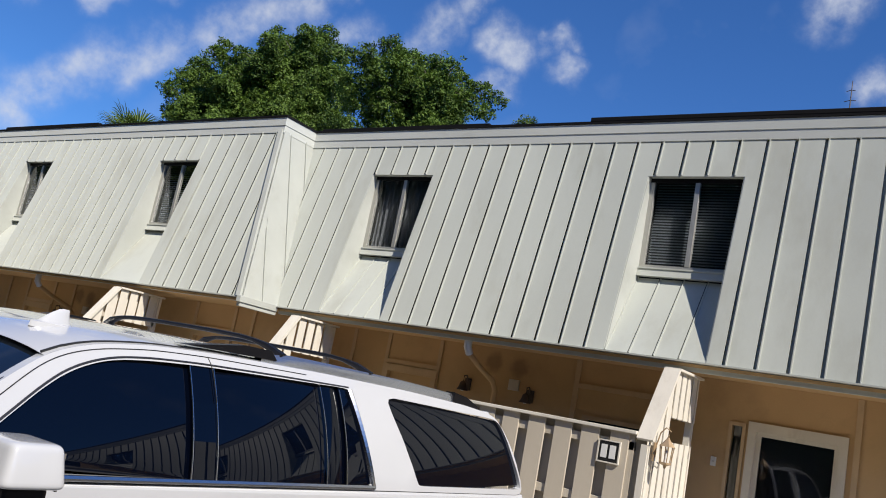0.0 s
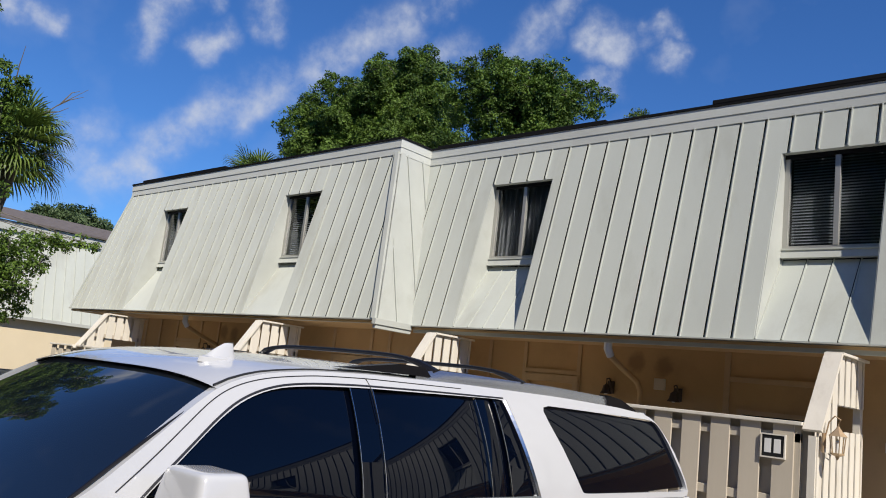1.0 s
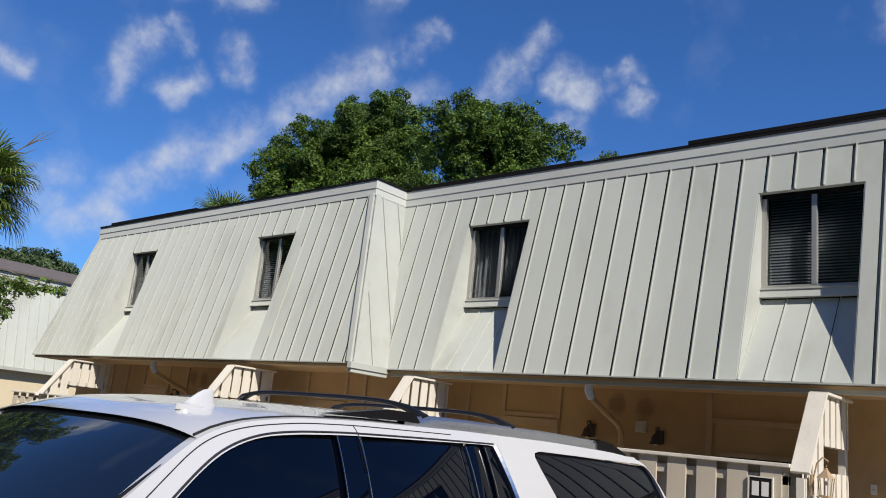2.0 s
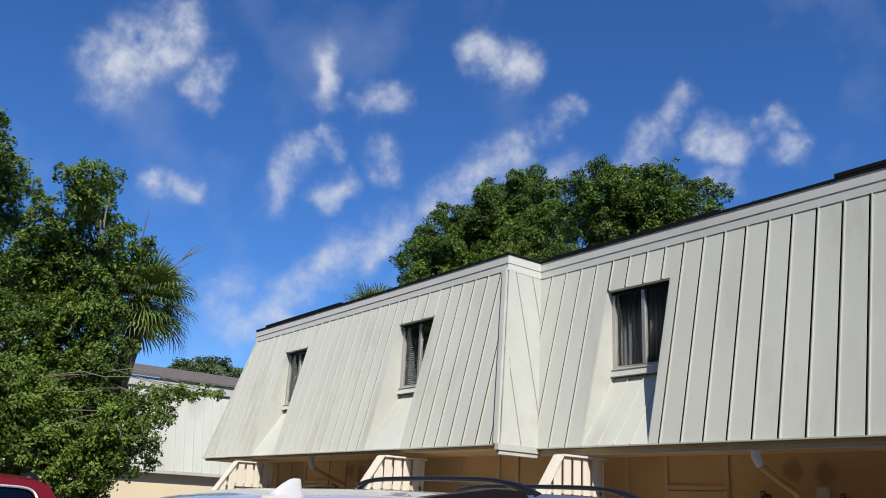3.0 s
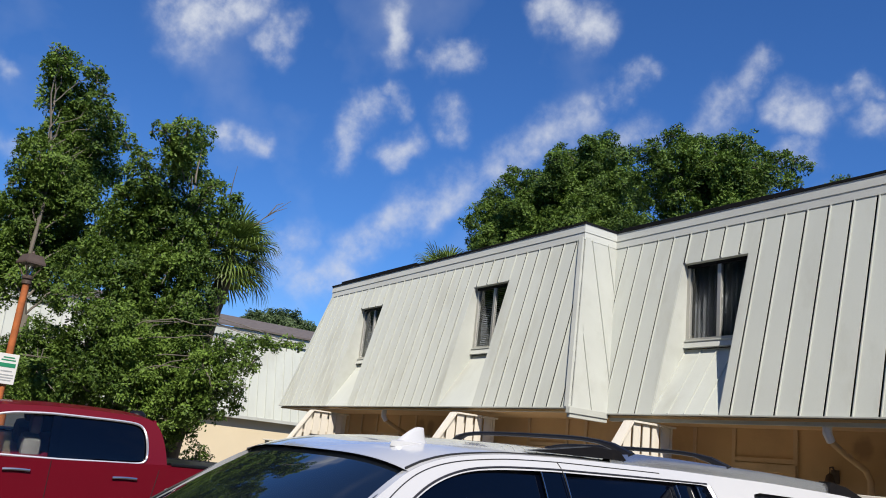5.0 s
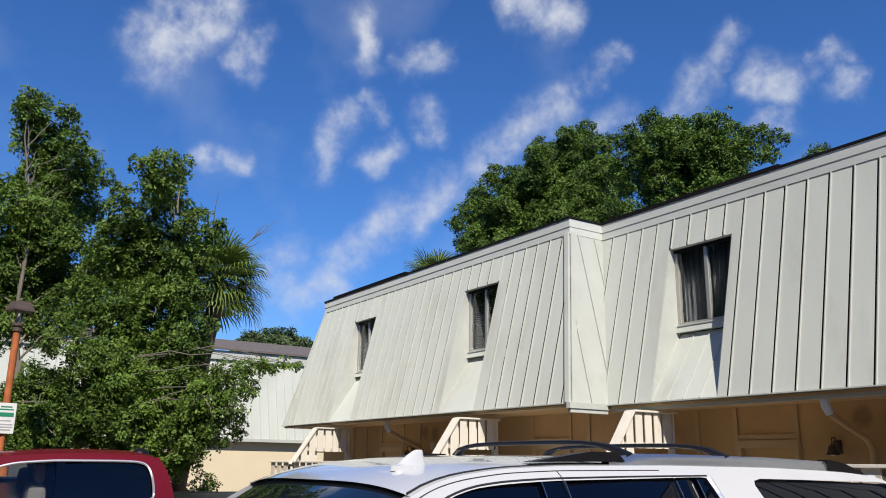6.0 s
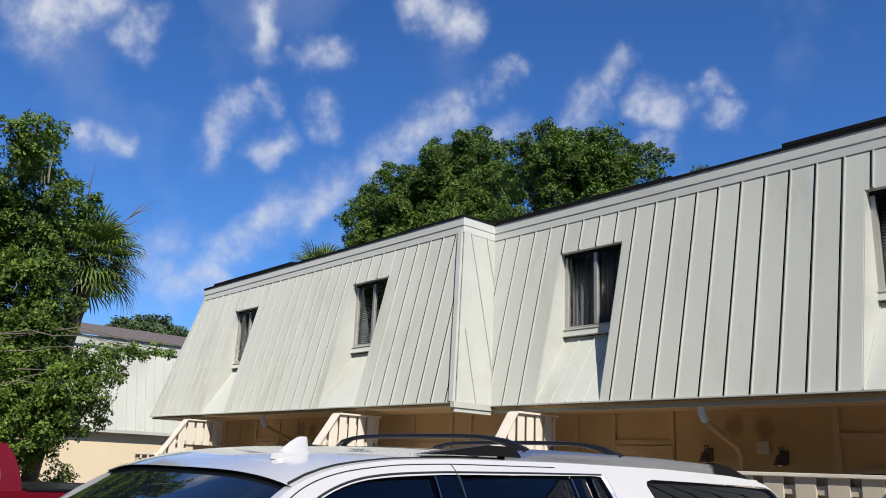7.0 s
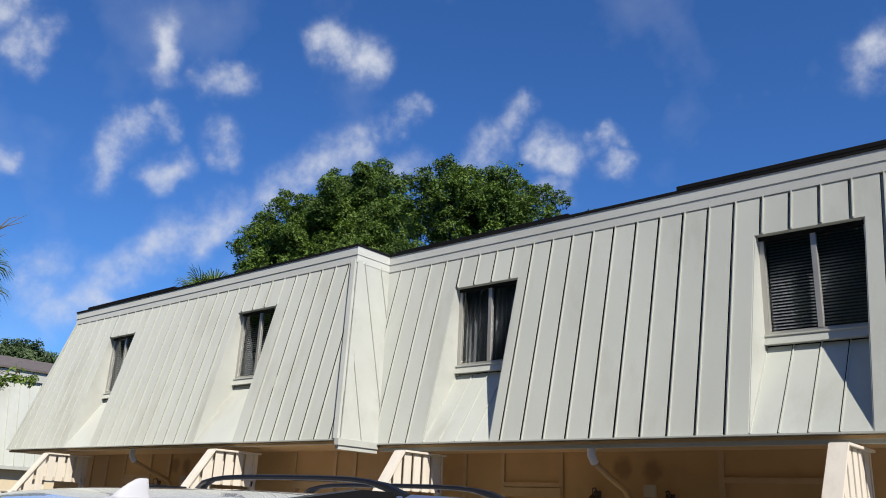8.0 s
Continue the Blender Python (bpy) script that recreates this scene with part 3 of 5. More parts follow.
pair_trims(WALL_R, 1.40, 2.24)
pair_trims(WALL_L, -6.97, -6.13)
pair_trims(WALL_L, -2.0, -1.16)
trims(WALL_R, [((4.29, 0.14), (4.36, 2.61)), ((4.36, 2.27), (5.60, 2.33)), ((7.42, 0.14), (7.48, 2.61)), ((0.7, 0.14), (0.76, 2.61))])
trims(WALL_L, [((-4.05, 0.14), (-3.99, 2.61)), ((-5.5, 0.14), (-5.44, 2.61)), ((-0.75, 0.14), (-0.69, 2.61)), ((-8.3, 0.14), (-8.24, 2.61)), ((-7.7, 0.14), (-7.64, 2.61))])


def porch_door(x0, x1, y, glazed, z1=2.09):
    door = obj("door", None, house, "cream door with a large dark glass panel" if glazed else "plain beige panelled door")
    bm = bmesh.new()
    bm_box(bm, (x0 - 0.06, y - 0.035, 0.14), (x0 + 0.02, y + 0.1, z1 + 0.09))
    bm_box(bm, (x1 - 0.02, y - 0.035, 0.14), (x1 + 0.06, y + 0.1, z1 + 0.09))
    bm_box(bm, (x0 + 0.02, y - 0.033, z1 - 0.01), (x1 - 0.02, y + 0.1, z1 + 0.09))
    part("door_frame", bm, WHITE_TRIM if glazed else BEIGE_TRIM, door)
    a, b = x0 + 0.02, x1 - 0.02
    if glazed:
        bm = bmesh.new()
        bm_box(bm, (a, y + 0.02, 0.15), (a + 0.05, y + 0.06, z1 - 0.01))
        bm_box(bm, (b - 0.05, y + 0.02, 0.15), (b, y + 0.06, z1 - 0.01))
        bm_box(bm, (a + 0.05, y + 0.02, z1 - 0.05), (b - 0.05, y + 0.06, z1 - 0.01))
        bm_box(bm, (a + 0.05, y + 0.02, 0.15), (b - 0.05, y + 0.06, 0.4))
        part("door_leaf", bm, WHITE_TRIM, door)
        part("pane", box((a + 0.05, y + 0.035, 0.4), (b - 0.05, y + 0.041, z1 - 0.05)), GLASS, door).visible_shadow = False
        # dark sheet in place of the unlit space behind the glass
        part("dark_backing", box((a, y + 0.12, 0.14), (b, y + 0.16, z1)), DARK, door)
    else:
        part("door_leaf", box((a, y + 0.04, 0.15), (b, y + 0.085, z1 - 0.01), 0.004), BEIGE, door)
        for z0, zz in ((0.3, 1.0), (1.15, 1.9)):
            part("door_panel", box((a + 0.12, y + 0.03, z0), (b - 0.12, y + 0.045, zz), 0.006), BEIGE_TRIM, door)
    part("handle", lathe([(0.012, 0), (0.03, 0.01), (0.03, 0.04), (0.01, 0.05)], 12, (b - 0.05, y - 0.02, 1.05)), ALU, door)


porch_door(1.42, 2.22, WALL_R, False)
porch_door(6.45, 7.31, WALL_R, True, 2.12)
porch_door(-6.95, -6.15, WALL_L, False)
porch_door(-1.98, -1.18, WALL_L, False)
porch_door(9.9, 10.75, WALL_R, False)


def porch_window(x0, x1, y, z0, z1):
    win = obj("window", None, house, "dark porch window in a plain frame")
    t = min(0.05, (x1 - x0) * 0.2)
    bm = bmesh.new()
    bm_box(bm, (x0, y - 0.02, z0), (x0 + t, y + 0.08, z1))
    bm_box(bm, (x1 - t, y - 0.02, z0), (x1, y + 0.08, z1))
    bm_box(bm, (x0 + t, y - 0.02, z1 - t), (x1 - t, y + 0.08, z1))
    bm_box(bm, (x0 + t, y - 0.02, z0), (x1 - t, y + 0.08, z0 + t))
    part("frame", bm, BEIGE_TRIM, win)
    part("pane", box((x0 + t, y + 0.03, z0 + t), (x1 - t, y + 0.036, z1 - t)), GLASS, win).visible_shadow = False
    # the unlit room, drawn as one near-black sheet
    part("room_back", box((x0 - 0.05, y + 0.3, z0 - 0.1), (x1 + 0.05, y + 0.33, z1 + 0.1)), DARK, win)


porch_window(4.46, 5.40, WALL_R, 0.5, 1.96)
porch_window(6.18, 6.36, WALL_R, 0.3, 2.18)
porch_window(12.5, 13.6, WALL_R, 0.5, 1.96)
porch_window(-5.3, -4.3, WALL_L, 0.5, 1.96)


def downspout(x, off):
    y0, y1 = 0.12 + off, 0.92 + off
    pts = [(x, y0, EAVE - 0.03), (x, y0, 2.50), (x + 0.005, y0 + 0.06, 2.42), (x + 0.01, y0 + 0.34, 2.30), (x + 0.02, y1 - 0.10, 2.17), (x + 0.02, y1, 2.06), (x + 0.02, y1, 0.16)]
    d = thing("downspout", "cream metal downspout bent from the eave back to the wall", "downspout", "downspouts along the eave")
    # sun and shade by colour: white for the lit elbow, beige for the shaded pipe
    part("outlet", tube(pts[:3], [0.05, 0.05, 0.046], 10), WHITE, d, "elbow at the eave, coloured white as sunlit", smooth=True)
    part("pipe", tube(pts[2:], 0.036, 10), BEIGE, d, smooth=True)


downspout(3.225, 0.0)
downspout(-5.25, -STEP)


def sconce(x, y, z):
    s = thing("wall_lamp", "small dark bell-shaped porch lamp on the beige wall", "lamp", "porch wall lamps", at=(x, y, z))
    part("back_plate", box((-0.05, -0.02, -0.06), (0.05, 0.0, 0.10), 0.006), BROWN, s)
    part("arm", tube([(0, -0.01, 0.06), (0, -0.06, 0.13), (0, -0.12, 0.12), (0, -0.12, 0.05)], 0.01, 8), BROWN, s)
    part("shade", lathe([(0.015, 0.05), (0.04, 0.03), (0.055, -0.03), (0.078, -0.07), (0.07, -0.07), (0.04, -0.02)], 16, (0, -0.12, 0.0)), BROWN, s, smooth=True)
    part("bulb", lathe([(0.01, 0.0), (0.03, -0.02), (0.035, -0.05), (0.015, -0.08)], 12, (0, -0.12, 0.0)), WHITE, s, smooth=True)


for x, y, z in ((3.72, WALL_R, 2.04), (2.78, WALL_R, 2.06), (-4.75, WALL_L, 2.05), (-5.75, WALL_L, 2.05)):
    sconce(x, y, z)
for x, y, z in ((3.47, WALL_R, 2.17), (-5.0, WALL_L, 2.17)):
    b = thing("junction_box", "small square off-white box on the porch wall", "box", at=(x, y, z))
    part("case", box((-0.075, -0.03, -0.07), (0.075, 0.0, 0.07), 0.006), WHITE_TRIM, b)
    part("cover", box((-0.06, -0.036, -0.055), (0.06, -0.03, 0.055), 0.002), WHITE_TRIM, b)
b = thing("door_bell", "small white bell button beside the glazed door", "bell", at=(6.06, WALL_R, 1.72))
part("case", box((-0.03, -0.02, -0.05), (0.03, 0.0, 0.05), 0.004), WHITE, b)
part("button", lathe([(0.012, 0), (0.012, 0.012)], 10, (0, -0.02, -0.006)), ALU, b)


# ---- fences and sloping screens between the porches ----
NEAR = 0.937  # fences and screens stand a little in front of the eave
DOWN = -0.108


def near(x, y, z):
    return (8.36 + NEAR * (x - 8.36), -8.3 + NEAR * (y + 8.3), 1.755 + NEAR * (z - 1.755))


def fence(x0, x1, y):
    f = thing("fence", "cream board-on-board wooden porch fence with flat cap rail", "fence", "porch fences", at=near(x0, y, 0.14))
    f.scale = (NEAR,) * 3
    n = max(1, round((x1 - x0) / 0.305))
    step = (x1 - x0) / n
    h = 1.70
    wide = mesh_of("board", *board_geo(0.2, 0.02, h - DOWN), FENCE)
    for i in range(n):
        obj("board", wide, f, m=Matrix.Translation((step * i + 0.05 + random.uniform(-0.006, 0.006), -0.045, DOWN)))
        obj("board", wide, f, m=Matrix.Translation((step * i + 0.05 + step / 2, 0.03, DOWN)))
    for z in (0.25, 0.95, h - 0.16):
        part("rail", box((0, -0.024, z), (x1 - x0, 0.028, z + 0.085), 0.003), FENCE, f)
    part("cap_rail", box((-0.02, -0.075, h), (x1 - x0 + 0.02, 0.075, h + 0.035), 0.006), WHITE_TRIM, f, "flat white cap board")
    for x in (0.0, x1 - x0 - 0.09):
        part("post", box((x, -0.024, DOWN), (x + 0.09, 0.028, h - 0.002)), FENCE, f)


def board_geo(w, t, h):
    c = 0.004
    ring = [(c, 0), (w - c, 0), (w, c), (w, t), (0, t), (0, c)]
    v = [(x, y, 0) for x, y in ring] + [(x, y, h) for x, y in ring]
    n = len(ring)
    return v, [tuple(range(n))[::-1], tuple(range(n, 2 * n))] + [(i, (i + 1) % n, (i + 1) % n + n, i + n) for i in range(n)]


def screen(x, off):
    """A slatted screen square to the front, whose top slopes up from the fence to the eave."""
    s = thing("porch_screen", "off-white slatted timber porch screen with a sloping top board", "screen", "porch screens", at=near(x, off, 0.14))
    s.scale = (NEAR,) * 3
    top = lambda y: min(2.425, 1.65 + (y + 0.40) * 1.45)
    for side, start in ((0.035, -0.40), (-0.055, -0.315)):
        y = start
        while y < 0.90:
            y2 = min(y + 0.135, 0.93)
            spans = ((1.94, None), (DOWN, 1.69)) if y > 0.10 else ((DOWN, None),)  # an opening in the rear half
            for z0, z1 in spans:
                bm = slab([(side, y, z0), (side, y2, z0), (side, y2, z1 or top(y2)), (side, y, z1 or top(y))], (0.012, 0, 0))
                part("slat", bm, WHITE_TRIM, s)
            y = y2 + 0.05
    for z, y0 in ((0.3, -0.38), (1.55, -0.36), (1.95, -0.12)):
        part("rail", box((-0.034, y0, z), (0.034, 0.95, z + 0.07)), FENCE, s)
    a, b = Vector((-0.085, -0.41, 1.655)), Vector((-0.085, 0.12, 2.425))
    n = Vector((0, -(b - a).z, (b - a).y)).normalized() * 0.035
    part("sloping_board", slab([a, a + Vector((0.17, 0, 0)), b + Vector((0.17, 0, 0)), b], n), WHITE_TRIM, s, "broad white board along the slope")
    part("top_board", box((-0.085, 0.12, 2.428), (0.085, 0.97, 2.455), 0.004), WHITE_TRIM, s)
    part("post", box((-0.034, -0.42, DOWN), (0.034, -0.33, 1.62)), WHITE_TRIM, s)
    part("post", box((-0.034, 0.86, DOWN), (0.034, 0.95, 2.42)), WHITE_TRIM, s)


fence(0.42, 5.68, -0.37)
fence(-8.28, -3.06, -0.37 - STEP)
fence(-9.55, -8.50, -0.37 - STEP)
for x, off in ((5.79, 0.0), (0.33, 0.0), (-2.93, -STEP), (-8.39, -STEP), (11.3, 0.0)):
    screen(x, off)

plate = thing("fence_sign", "square black sign with white rim and two white bars", "sign", at=near(5.44, -0.415, 1.625))
plate.scale = (NEAR,) * 3
part("plate", box((-0.105, -0.02, -0.1), (0.105, -0.004, 0.1), 0.003), BLACK, plate)
bm = bmesh.new()
for a, b in (((-0.118, -0.113), (0.118, -0.1)), ((-0.118, 0.1), (0.118, 0.113)), ((-0.118, -0.1), (-0.105, 0.1)), ((0.105, -0.1), (0.118, 0.1))):
    bm_box(bm, (a[0], -0.026, a[1]), (b[0], -0.002, b[1]))
part("rim", bm, WHITE_TRIM, plate)
for x in (-0.05, 0.04):
    part("mark", box((x - 0.03, -0.024, -0.065), (x + 0.035, -0.0202, 0.065), 0.002), WHITE, plate)

lantern = thing("wall_lantern", "small weathered brass cage lantern with scroll on the porch screen", "lamp", at=near(5.865, -0.36, 1.60))
lantern.scale = (NEAR,) * 3
part("back_plate", box((0.0, -0.035, 0.02), (0.02, 0.035, 0.2), 0.006), COPPER, lantern)
part("scroll", tube([(0.02, 0, 0.06), (0.03, 0, -0.02), (0.06, 0, -0.04), (0.07, 0, 0.0), (0.05, 0, 0.02)], 0.008, 8), WHITE_TRIM, lantern)
part("arm", tube([(0.02, 0, 0.16), (0.05, 0, 0.30), (0.10, 0, 0.36), (0.15, 0, 0.33), (0.13, 0, 0.28)], 0.007, 8), COPPER, lantern)
part("roof", lathe([(0.012, 0.27), (0.02, 0.25), (0.045, 0.22), (0.075, 0.19), (0.085, 0.18), (0.06, 0.18)], 6, (0.13, 0, 0)), COPPER, lantern)
for i in range(6):
    c, s_ = math.cos(i * math.pi / 3), math.sin(i * math.pi / 3)
    part("cage_bar", tube([(0.13 + 0.07 * c, 0.07 * s_, 0.18), (0.13 + 0.055 * c, 0.055 * s_, 0.03)], 0.005, 6), COPPER, lantern)
part("base", lathe([(0.06, 0.03), (0.062, 0.015), (0.02, 0.0), (0.008, -0.03)], 6, (0.13, 0, 0)), COPPER, lantern)
part("candle", lathe([(0.012, 0.03), (0.012, 0.11), (0.016, 0.13), (0.004, 0.16)], 10, (0.13, 0, 0)), WHITE, lantern)


# ---- parked vehicles, backed in towards the porches ----
def side_plate(outline, holes, across, thick, sign=1, mid=0.0):
    """A body side: an outline in (y, z) with openings, bent to across(z), with thickness inwards."""
    bm = bmesh.new()
    edges = []
    for loop in (outline, *holes):
        vs = [bm.verts.new((0, y, z)) for y, z in loop]
        edges += [bm.edges.new((vs[i], vs[(i + 1) % len(vs)])) for i in range(len(vs))]
    bmesh.ops.triangle_fill(bm, use_beauty=True, edges=edges)
    res = bmesh.ops.extrude_face_region(bm, geom=list(bm.faces))
    moved = {v for v in res["geom"] if isinstance(v, bmesh.types.BMVert)}
    for v in bm.verts:
        x = across(v.co.z) - mid - (thick if v in moved else 0.0)
        v.co.x = mid + sign * x
    return bm


def rounded(loop, times=2, closed=True):
    """Corners cut twice: a smooth line through the same course."""
    for _ in range(times):
        out = [] if closed else [loop[0]]
        for i in range(len(loop) if closed else len(loop) - 1):
            p, q = loop[i], loop[(i + 1) % len(loop)]
            c = 0.25 if math.dist(p, q) < 0.2 else 0.05 / math.dist(p, q)
            out += [(p[0] + (q[0] - p[0]) * c, p[1] + (q[1] - p[1]) * c), (q[0] + (p[0] - q[0]) * c, q[1] + (p[1] - q[1]) * c)]
        loop = out if closed else out + [loop[-1]]
    return loop


def pane_on(loop, across, sign, mid, inset=0.014, bow=0.012):
    """A bent pane inside an outline in (y, z), as a smooth grid."""
    zs = [z for _, z in loop]
    z0, z1 = min(zs) - 0.004, max(zs) + 0.004
    ylo, yhi = min(y for y, _ in loop), max(y for y, _ in loop)
    rows, n, m = [], 14, 16
    for i in range(n + 1):
        z = z0 + (z1 - z0) * i / n
        zc = min(max(z, min(zs) + 0.002), max(zs) - 0.002)
        cut = []
        for k, p in enumerate(loop):
            q = loop[(k + 1) % len(loop)]
            if (p[1] - zc) * (q[1] - zc) < 0:
                cut.append(p[0] + (q[0] - p[0]) * (zc - p[1]) / (q[1] - p[1]))
        a, b = min(cut) - 0.012, max(cut) + 0.012
        row = []
        for j in range(m + 1):
            y = a + (b - a) * j / m
            u = 2 * (y - ylo) / (yhi - ylo) - 1
            row.append((mid + sign * (across(z) - mid - inset - bow * u * u), y, z))
        rows.append(row)
    return grid_mesh(rows)


def dense(loop, step=0.12):
    out = []
    for i, p in enumerate(loop):
        q = loop[(i + 1) % len(loop)]
        n = max(1, int(math.dist(p, q) / step))
        out += [(p[0] + (q[0] - p[0]) * k / n, p[1] + (q[1] - p[1]) * k / n) for k in range(n)]
    return out


def strip_on(points, across, width, proud, sign, mid):
    """A trim line on a body side along (y, z) points."""
    bm = bmesh.new()
    pts = rounded(points, 3, closed=False)
    add_tube(bm, [(mid + sign * (across(z) + proud - mid), y, z) for y, z in pts], width, 6)
    return bm


def grid_mesh(rows):
    bm = bmesh.new()
    vs = [[bm.verts.new(p) for p in row] for row in rows]
    for r, s in zip(vs, vs[1:]):
        for k in range(len(r) - 1):
            bm.faces.new((r[k], r[k + 1], s[k + 1], s[k]))
    return bm


def wheel(car, x, y, r, sign):
    w = part("wheel", lathe([(r * 0.55, -0.12), (r * 0.93, -0.13), (r, -0.08), (r, 0.08), (r * 0.93, 0.13), (r * 0.55, 0.12)], 28), RUBBER, car, smooth=True)
    w.matrix_basis = pose(x, y, r, 0, 90, 0)
    part("rim", lathe([(r * 0.2, -0.11), (r * 0.56, -0.125), (r * 0.56, 0.125), (r * 0.2, 0.11)], 20), ALU, w)


def body_shell(profile, x0, x1, arches, bevel):
    """The body below the waist: a side profile in (y, z) with wheel arches, drawn across the car."""
    loop = []
    ys = sorted(arches)
    lo = [(profile[0][0], profile[0][1])]
    for yc, r in ys:
        lo += [(yc + r * math.cos(a), 0.36 + r * math.sin(a)) for a in (math.pi - math.pi * k / 10 for k in range(11))]
    loop = lo + profile[1:]
    bm = slab([(x0, y, z) for y, z in loop], (x1 - x0, 0, 0))
    bmesh.ops.bevel(bm, geom=[e for e in bm.edges if abs(e.verts[0].co.x - e.verts[1].co.x) < 1e-4], offset=bevel, segments=3, affect="EDGES", profile=0.5, clamp_overlap=True)
    return bm


def lerp_table(table, y):
    for (a, za), (b, zb) in zip(table, table[1:]):
        if y <= b:
            k = max(0.0, (y - a) / (b - a))
            return za + (zb - za) * k
    return table[-1][1]


def soft_box(c, half, e, taper=0.12):
    """A pillow-edged box, a little narrower towards its top."""
    rows = []
    p = lambda v: math.copysign(abs(v) ** e, v)
    for i in range(25):
        a = -math.pi / 2 + math.pi * i / 24
        row = []
        for j in range(41):
            b = 2 * math.pi * j / 40
            z = p(math.sin(a))
            k = p(math.cos(a)) * (1 - taper * z)
            row.append((c[0] + half[0] * k * p(math.cos(b)), c[1] + half[1] * k * p(math.sin(b)), c[2] + half[2] * z))
        rows.append(row)
    return grid_mesh(rows)


def suv():
    car = thing("suv", "white full-size SUV with tinted windows and black roof rack, backed in", "car", at=(0, 0, 0))
    mid = 4.93
    ax = lambda z: 5.935 - 0.10 * ((z - 1.27) / 0.5) - 0.10 * ((z - 1.27) / 0.5) ** 2
    low = [(-8.72, 0.42), (-3.12, 0.45), (-3.08, 0.95), (-3.12, 1.275), (-7.40, 1.255), (-8.45, 1.13), (-8.70, 1.02), (-8.76, 0.75)]
    part("body", body_shell(low, 2 * mid - 5.95, 5.95, [(-7.55, 0.42), (-4.55, 0.42)], 0.045), CAR_WHITE, car)
    edge = [(-7.36, 1.27), (-7.25, 1.315), (-6.965, 1.53), (-6.82, 1.635), (-6.70, 1.705), (-6.52, 1.757), (-6.25, 1.790), (-5.9, 1.806), (-5.2, 1.815), (-4.4, 1.812), (-3.75, 1.795), (-3.44, 1.772), (-3.33, 1.735), (-3.22, 1.56), (-3.12, 1.27)]
    dlo = [(-7.06, 1.287), (-6.985, 1.362), (-6.755, 1.565), (-6.63, 1.648), (-6.47, 1.705), (-6.28, 1.727), (-6.0, 1.742), (-5.5, 1.752), (-4.985, 1.763), (-4.955, 1.745), (-4.845, 1.31), (-4.865, 1.287)]
    qtr = [(-4.655, 1.757), (-4.42, 1.315), (-4.395, 1.300), (-3.165, 1.305), (-3.155, 1.325), (-3.30, 1.69), (-3.37, 1.74)]
    table = sorted(p for p in rounded(edge[3:13], 3, closed=False))
    for s in (1, -1):
        part("side_frame", side_plate(dense(rounded(edge)), [dense(rounded(dlo)), dense(rounded(qtr))], ax, 0.05, s, mid), CAR_WHITE, car, smooth=True)
        panes = [
            ("front_side_window", [p for p in dlo[:6]] + [(-6.06, 1.742), (-6.06, 1.285)]),
            ("rear_side_window", [(-5.93, 1.285), (-5.93, 1.745), (-5.5, 1.752), (-5.205, 1.757), (-5.205, 1.285)]),
            ("vent_window", [(-5.205, 1.285), (-5.205, 1.757), (-5.05, 1.76), (-5.05, 1.285)]),
            ("quarter_window", qtr),
        ]
        for name, loop in panes:
            part(name, pane_on(loop, ax, s, mid), TINT, car, "dark tinted glass", smooth=True)
        part("door_pillar", side_plate(dense([(-6.06, 1.285), (-6.06, 1.744), (-5.93, 1.746), (-5.93, 1.285)]), [], lambda z: ax(z) - 0.008, 0.02, s, mid), TINT, car)
        part("door_pillar", side_plate(dense([(-5.05, 1.285), (-5.05, 1.763), (-4.955, 1.765), (-4.84, 1.285)]), [], lambda z: ax(z) - 0.010, 0.02, s, mid), TINT, car)
        for y in (-6.06, -5.925, -5.205, -5.05):
            part("window_guide", strip_on([(y, 1.29), (y, 1.5), (y - 0.0, 1.745)], ax, 0.0035, -0.005, s, mid), CHROME, car)
        part("waist_trim", strip_on([(-7.15, 1.279), (-6.0, 1.281), (-4.83, 1.285)], ax, 0.012, 0.004, s, mid), CHROME, car, "chrome waist strip")
        part("pillar_trim", strip_on([(-4.835, 1.29), (-4.90, 1.52), (-4.965, 1.755)], ax, 0.017, -0.004, s, mid), CHROME, car, "chrome strip behind the rear door glass")
        part("window_trim", strip_on([(-7.08, 1.28), (-6.99, 1.368), (-6.76, 1.571), (-6.635, 1.656), (-6.47, 1.713), (-6.28, 1.737), (-6.0, 1.751), (-5.5, 1.761), (-4.97, 1.768)], ax, 0.006, -0.002, s, mid), DARK_TRIM, car)
        part("door_gap", strip_on([(-7.14, 1.33), (-7.02, 1.43), (-6.78, 1.635), (-6.66, 1.70), (-6.5, 1.742), (-6.25, 1.772), (-5.95, 1.785), (-5.3, 1.792)], ax, 0.0022, 0.001, s, mid), BLACK, car)
        part("door_gap", strip_on([(-5.955, 1.785), (-5.935, 1.75), (-5.93, 1.6)], ax, 0.0022, 0.001, s, mid), BLACK, car)
    # roof
    rows = []
    for i in range(49):
        y = -6.74 + 3.36 * i / 48
        ze = lerp_table(table, y)
        half = ax(ze) - mid - 0.002
        rows.append([(mid + half * u, y - 0.05 * (1 - u * u) * max(0, 1 - (y + 6.74) / 0.8) ** 2, ze + 0.05 * (1 - u ** 4)) for u in [k / 16 for k in range(-16, 17)]])
    part("roof", grid_mesh(rows), CAR_WHITE, car, smooth=True)
    # windscreen
    rows = []
    for i in range(9):
        k = i / 8
        row = []
        for u in [j / 10 for j in range(-10, 11)]:
            top = Vector((mid + 0.845 * u, -6.715 - 0.05 * (1 - u * u), 1.676 + 0.05 * (1 - u ** 4)))
            base = Vector((mid + 0.985 * u, -7.33 - 0.13 * (1 - u * u), 1.262))
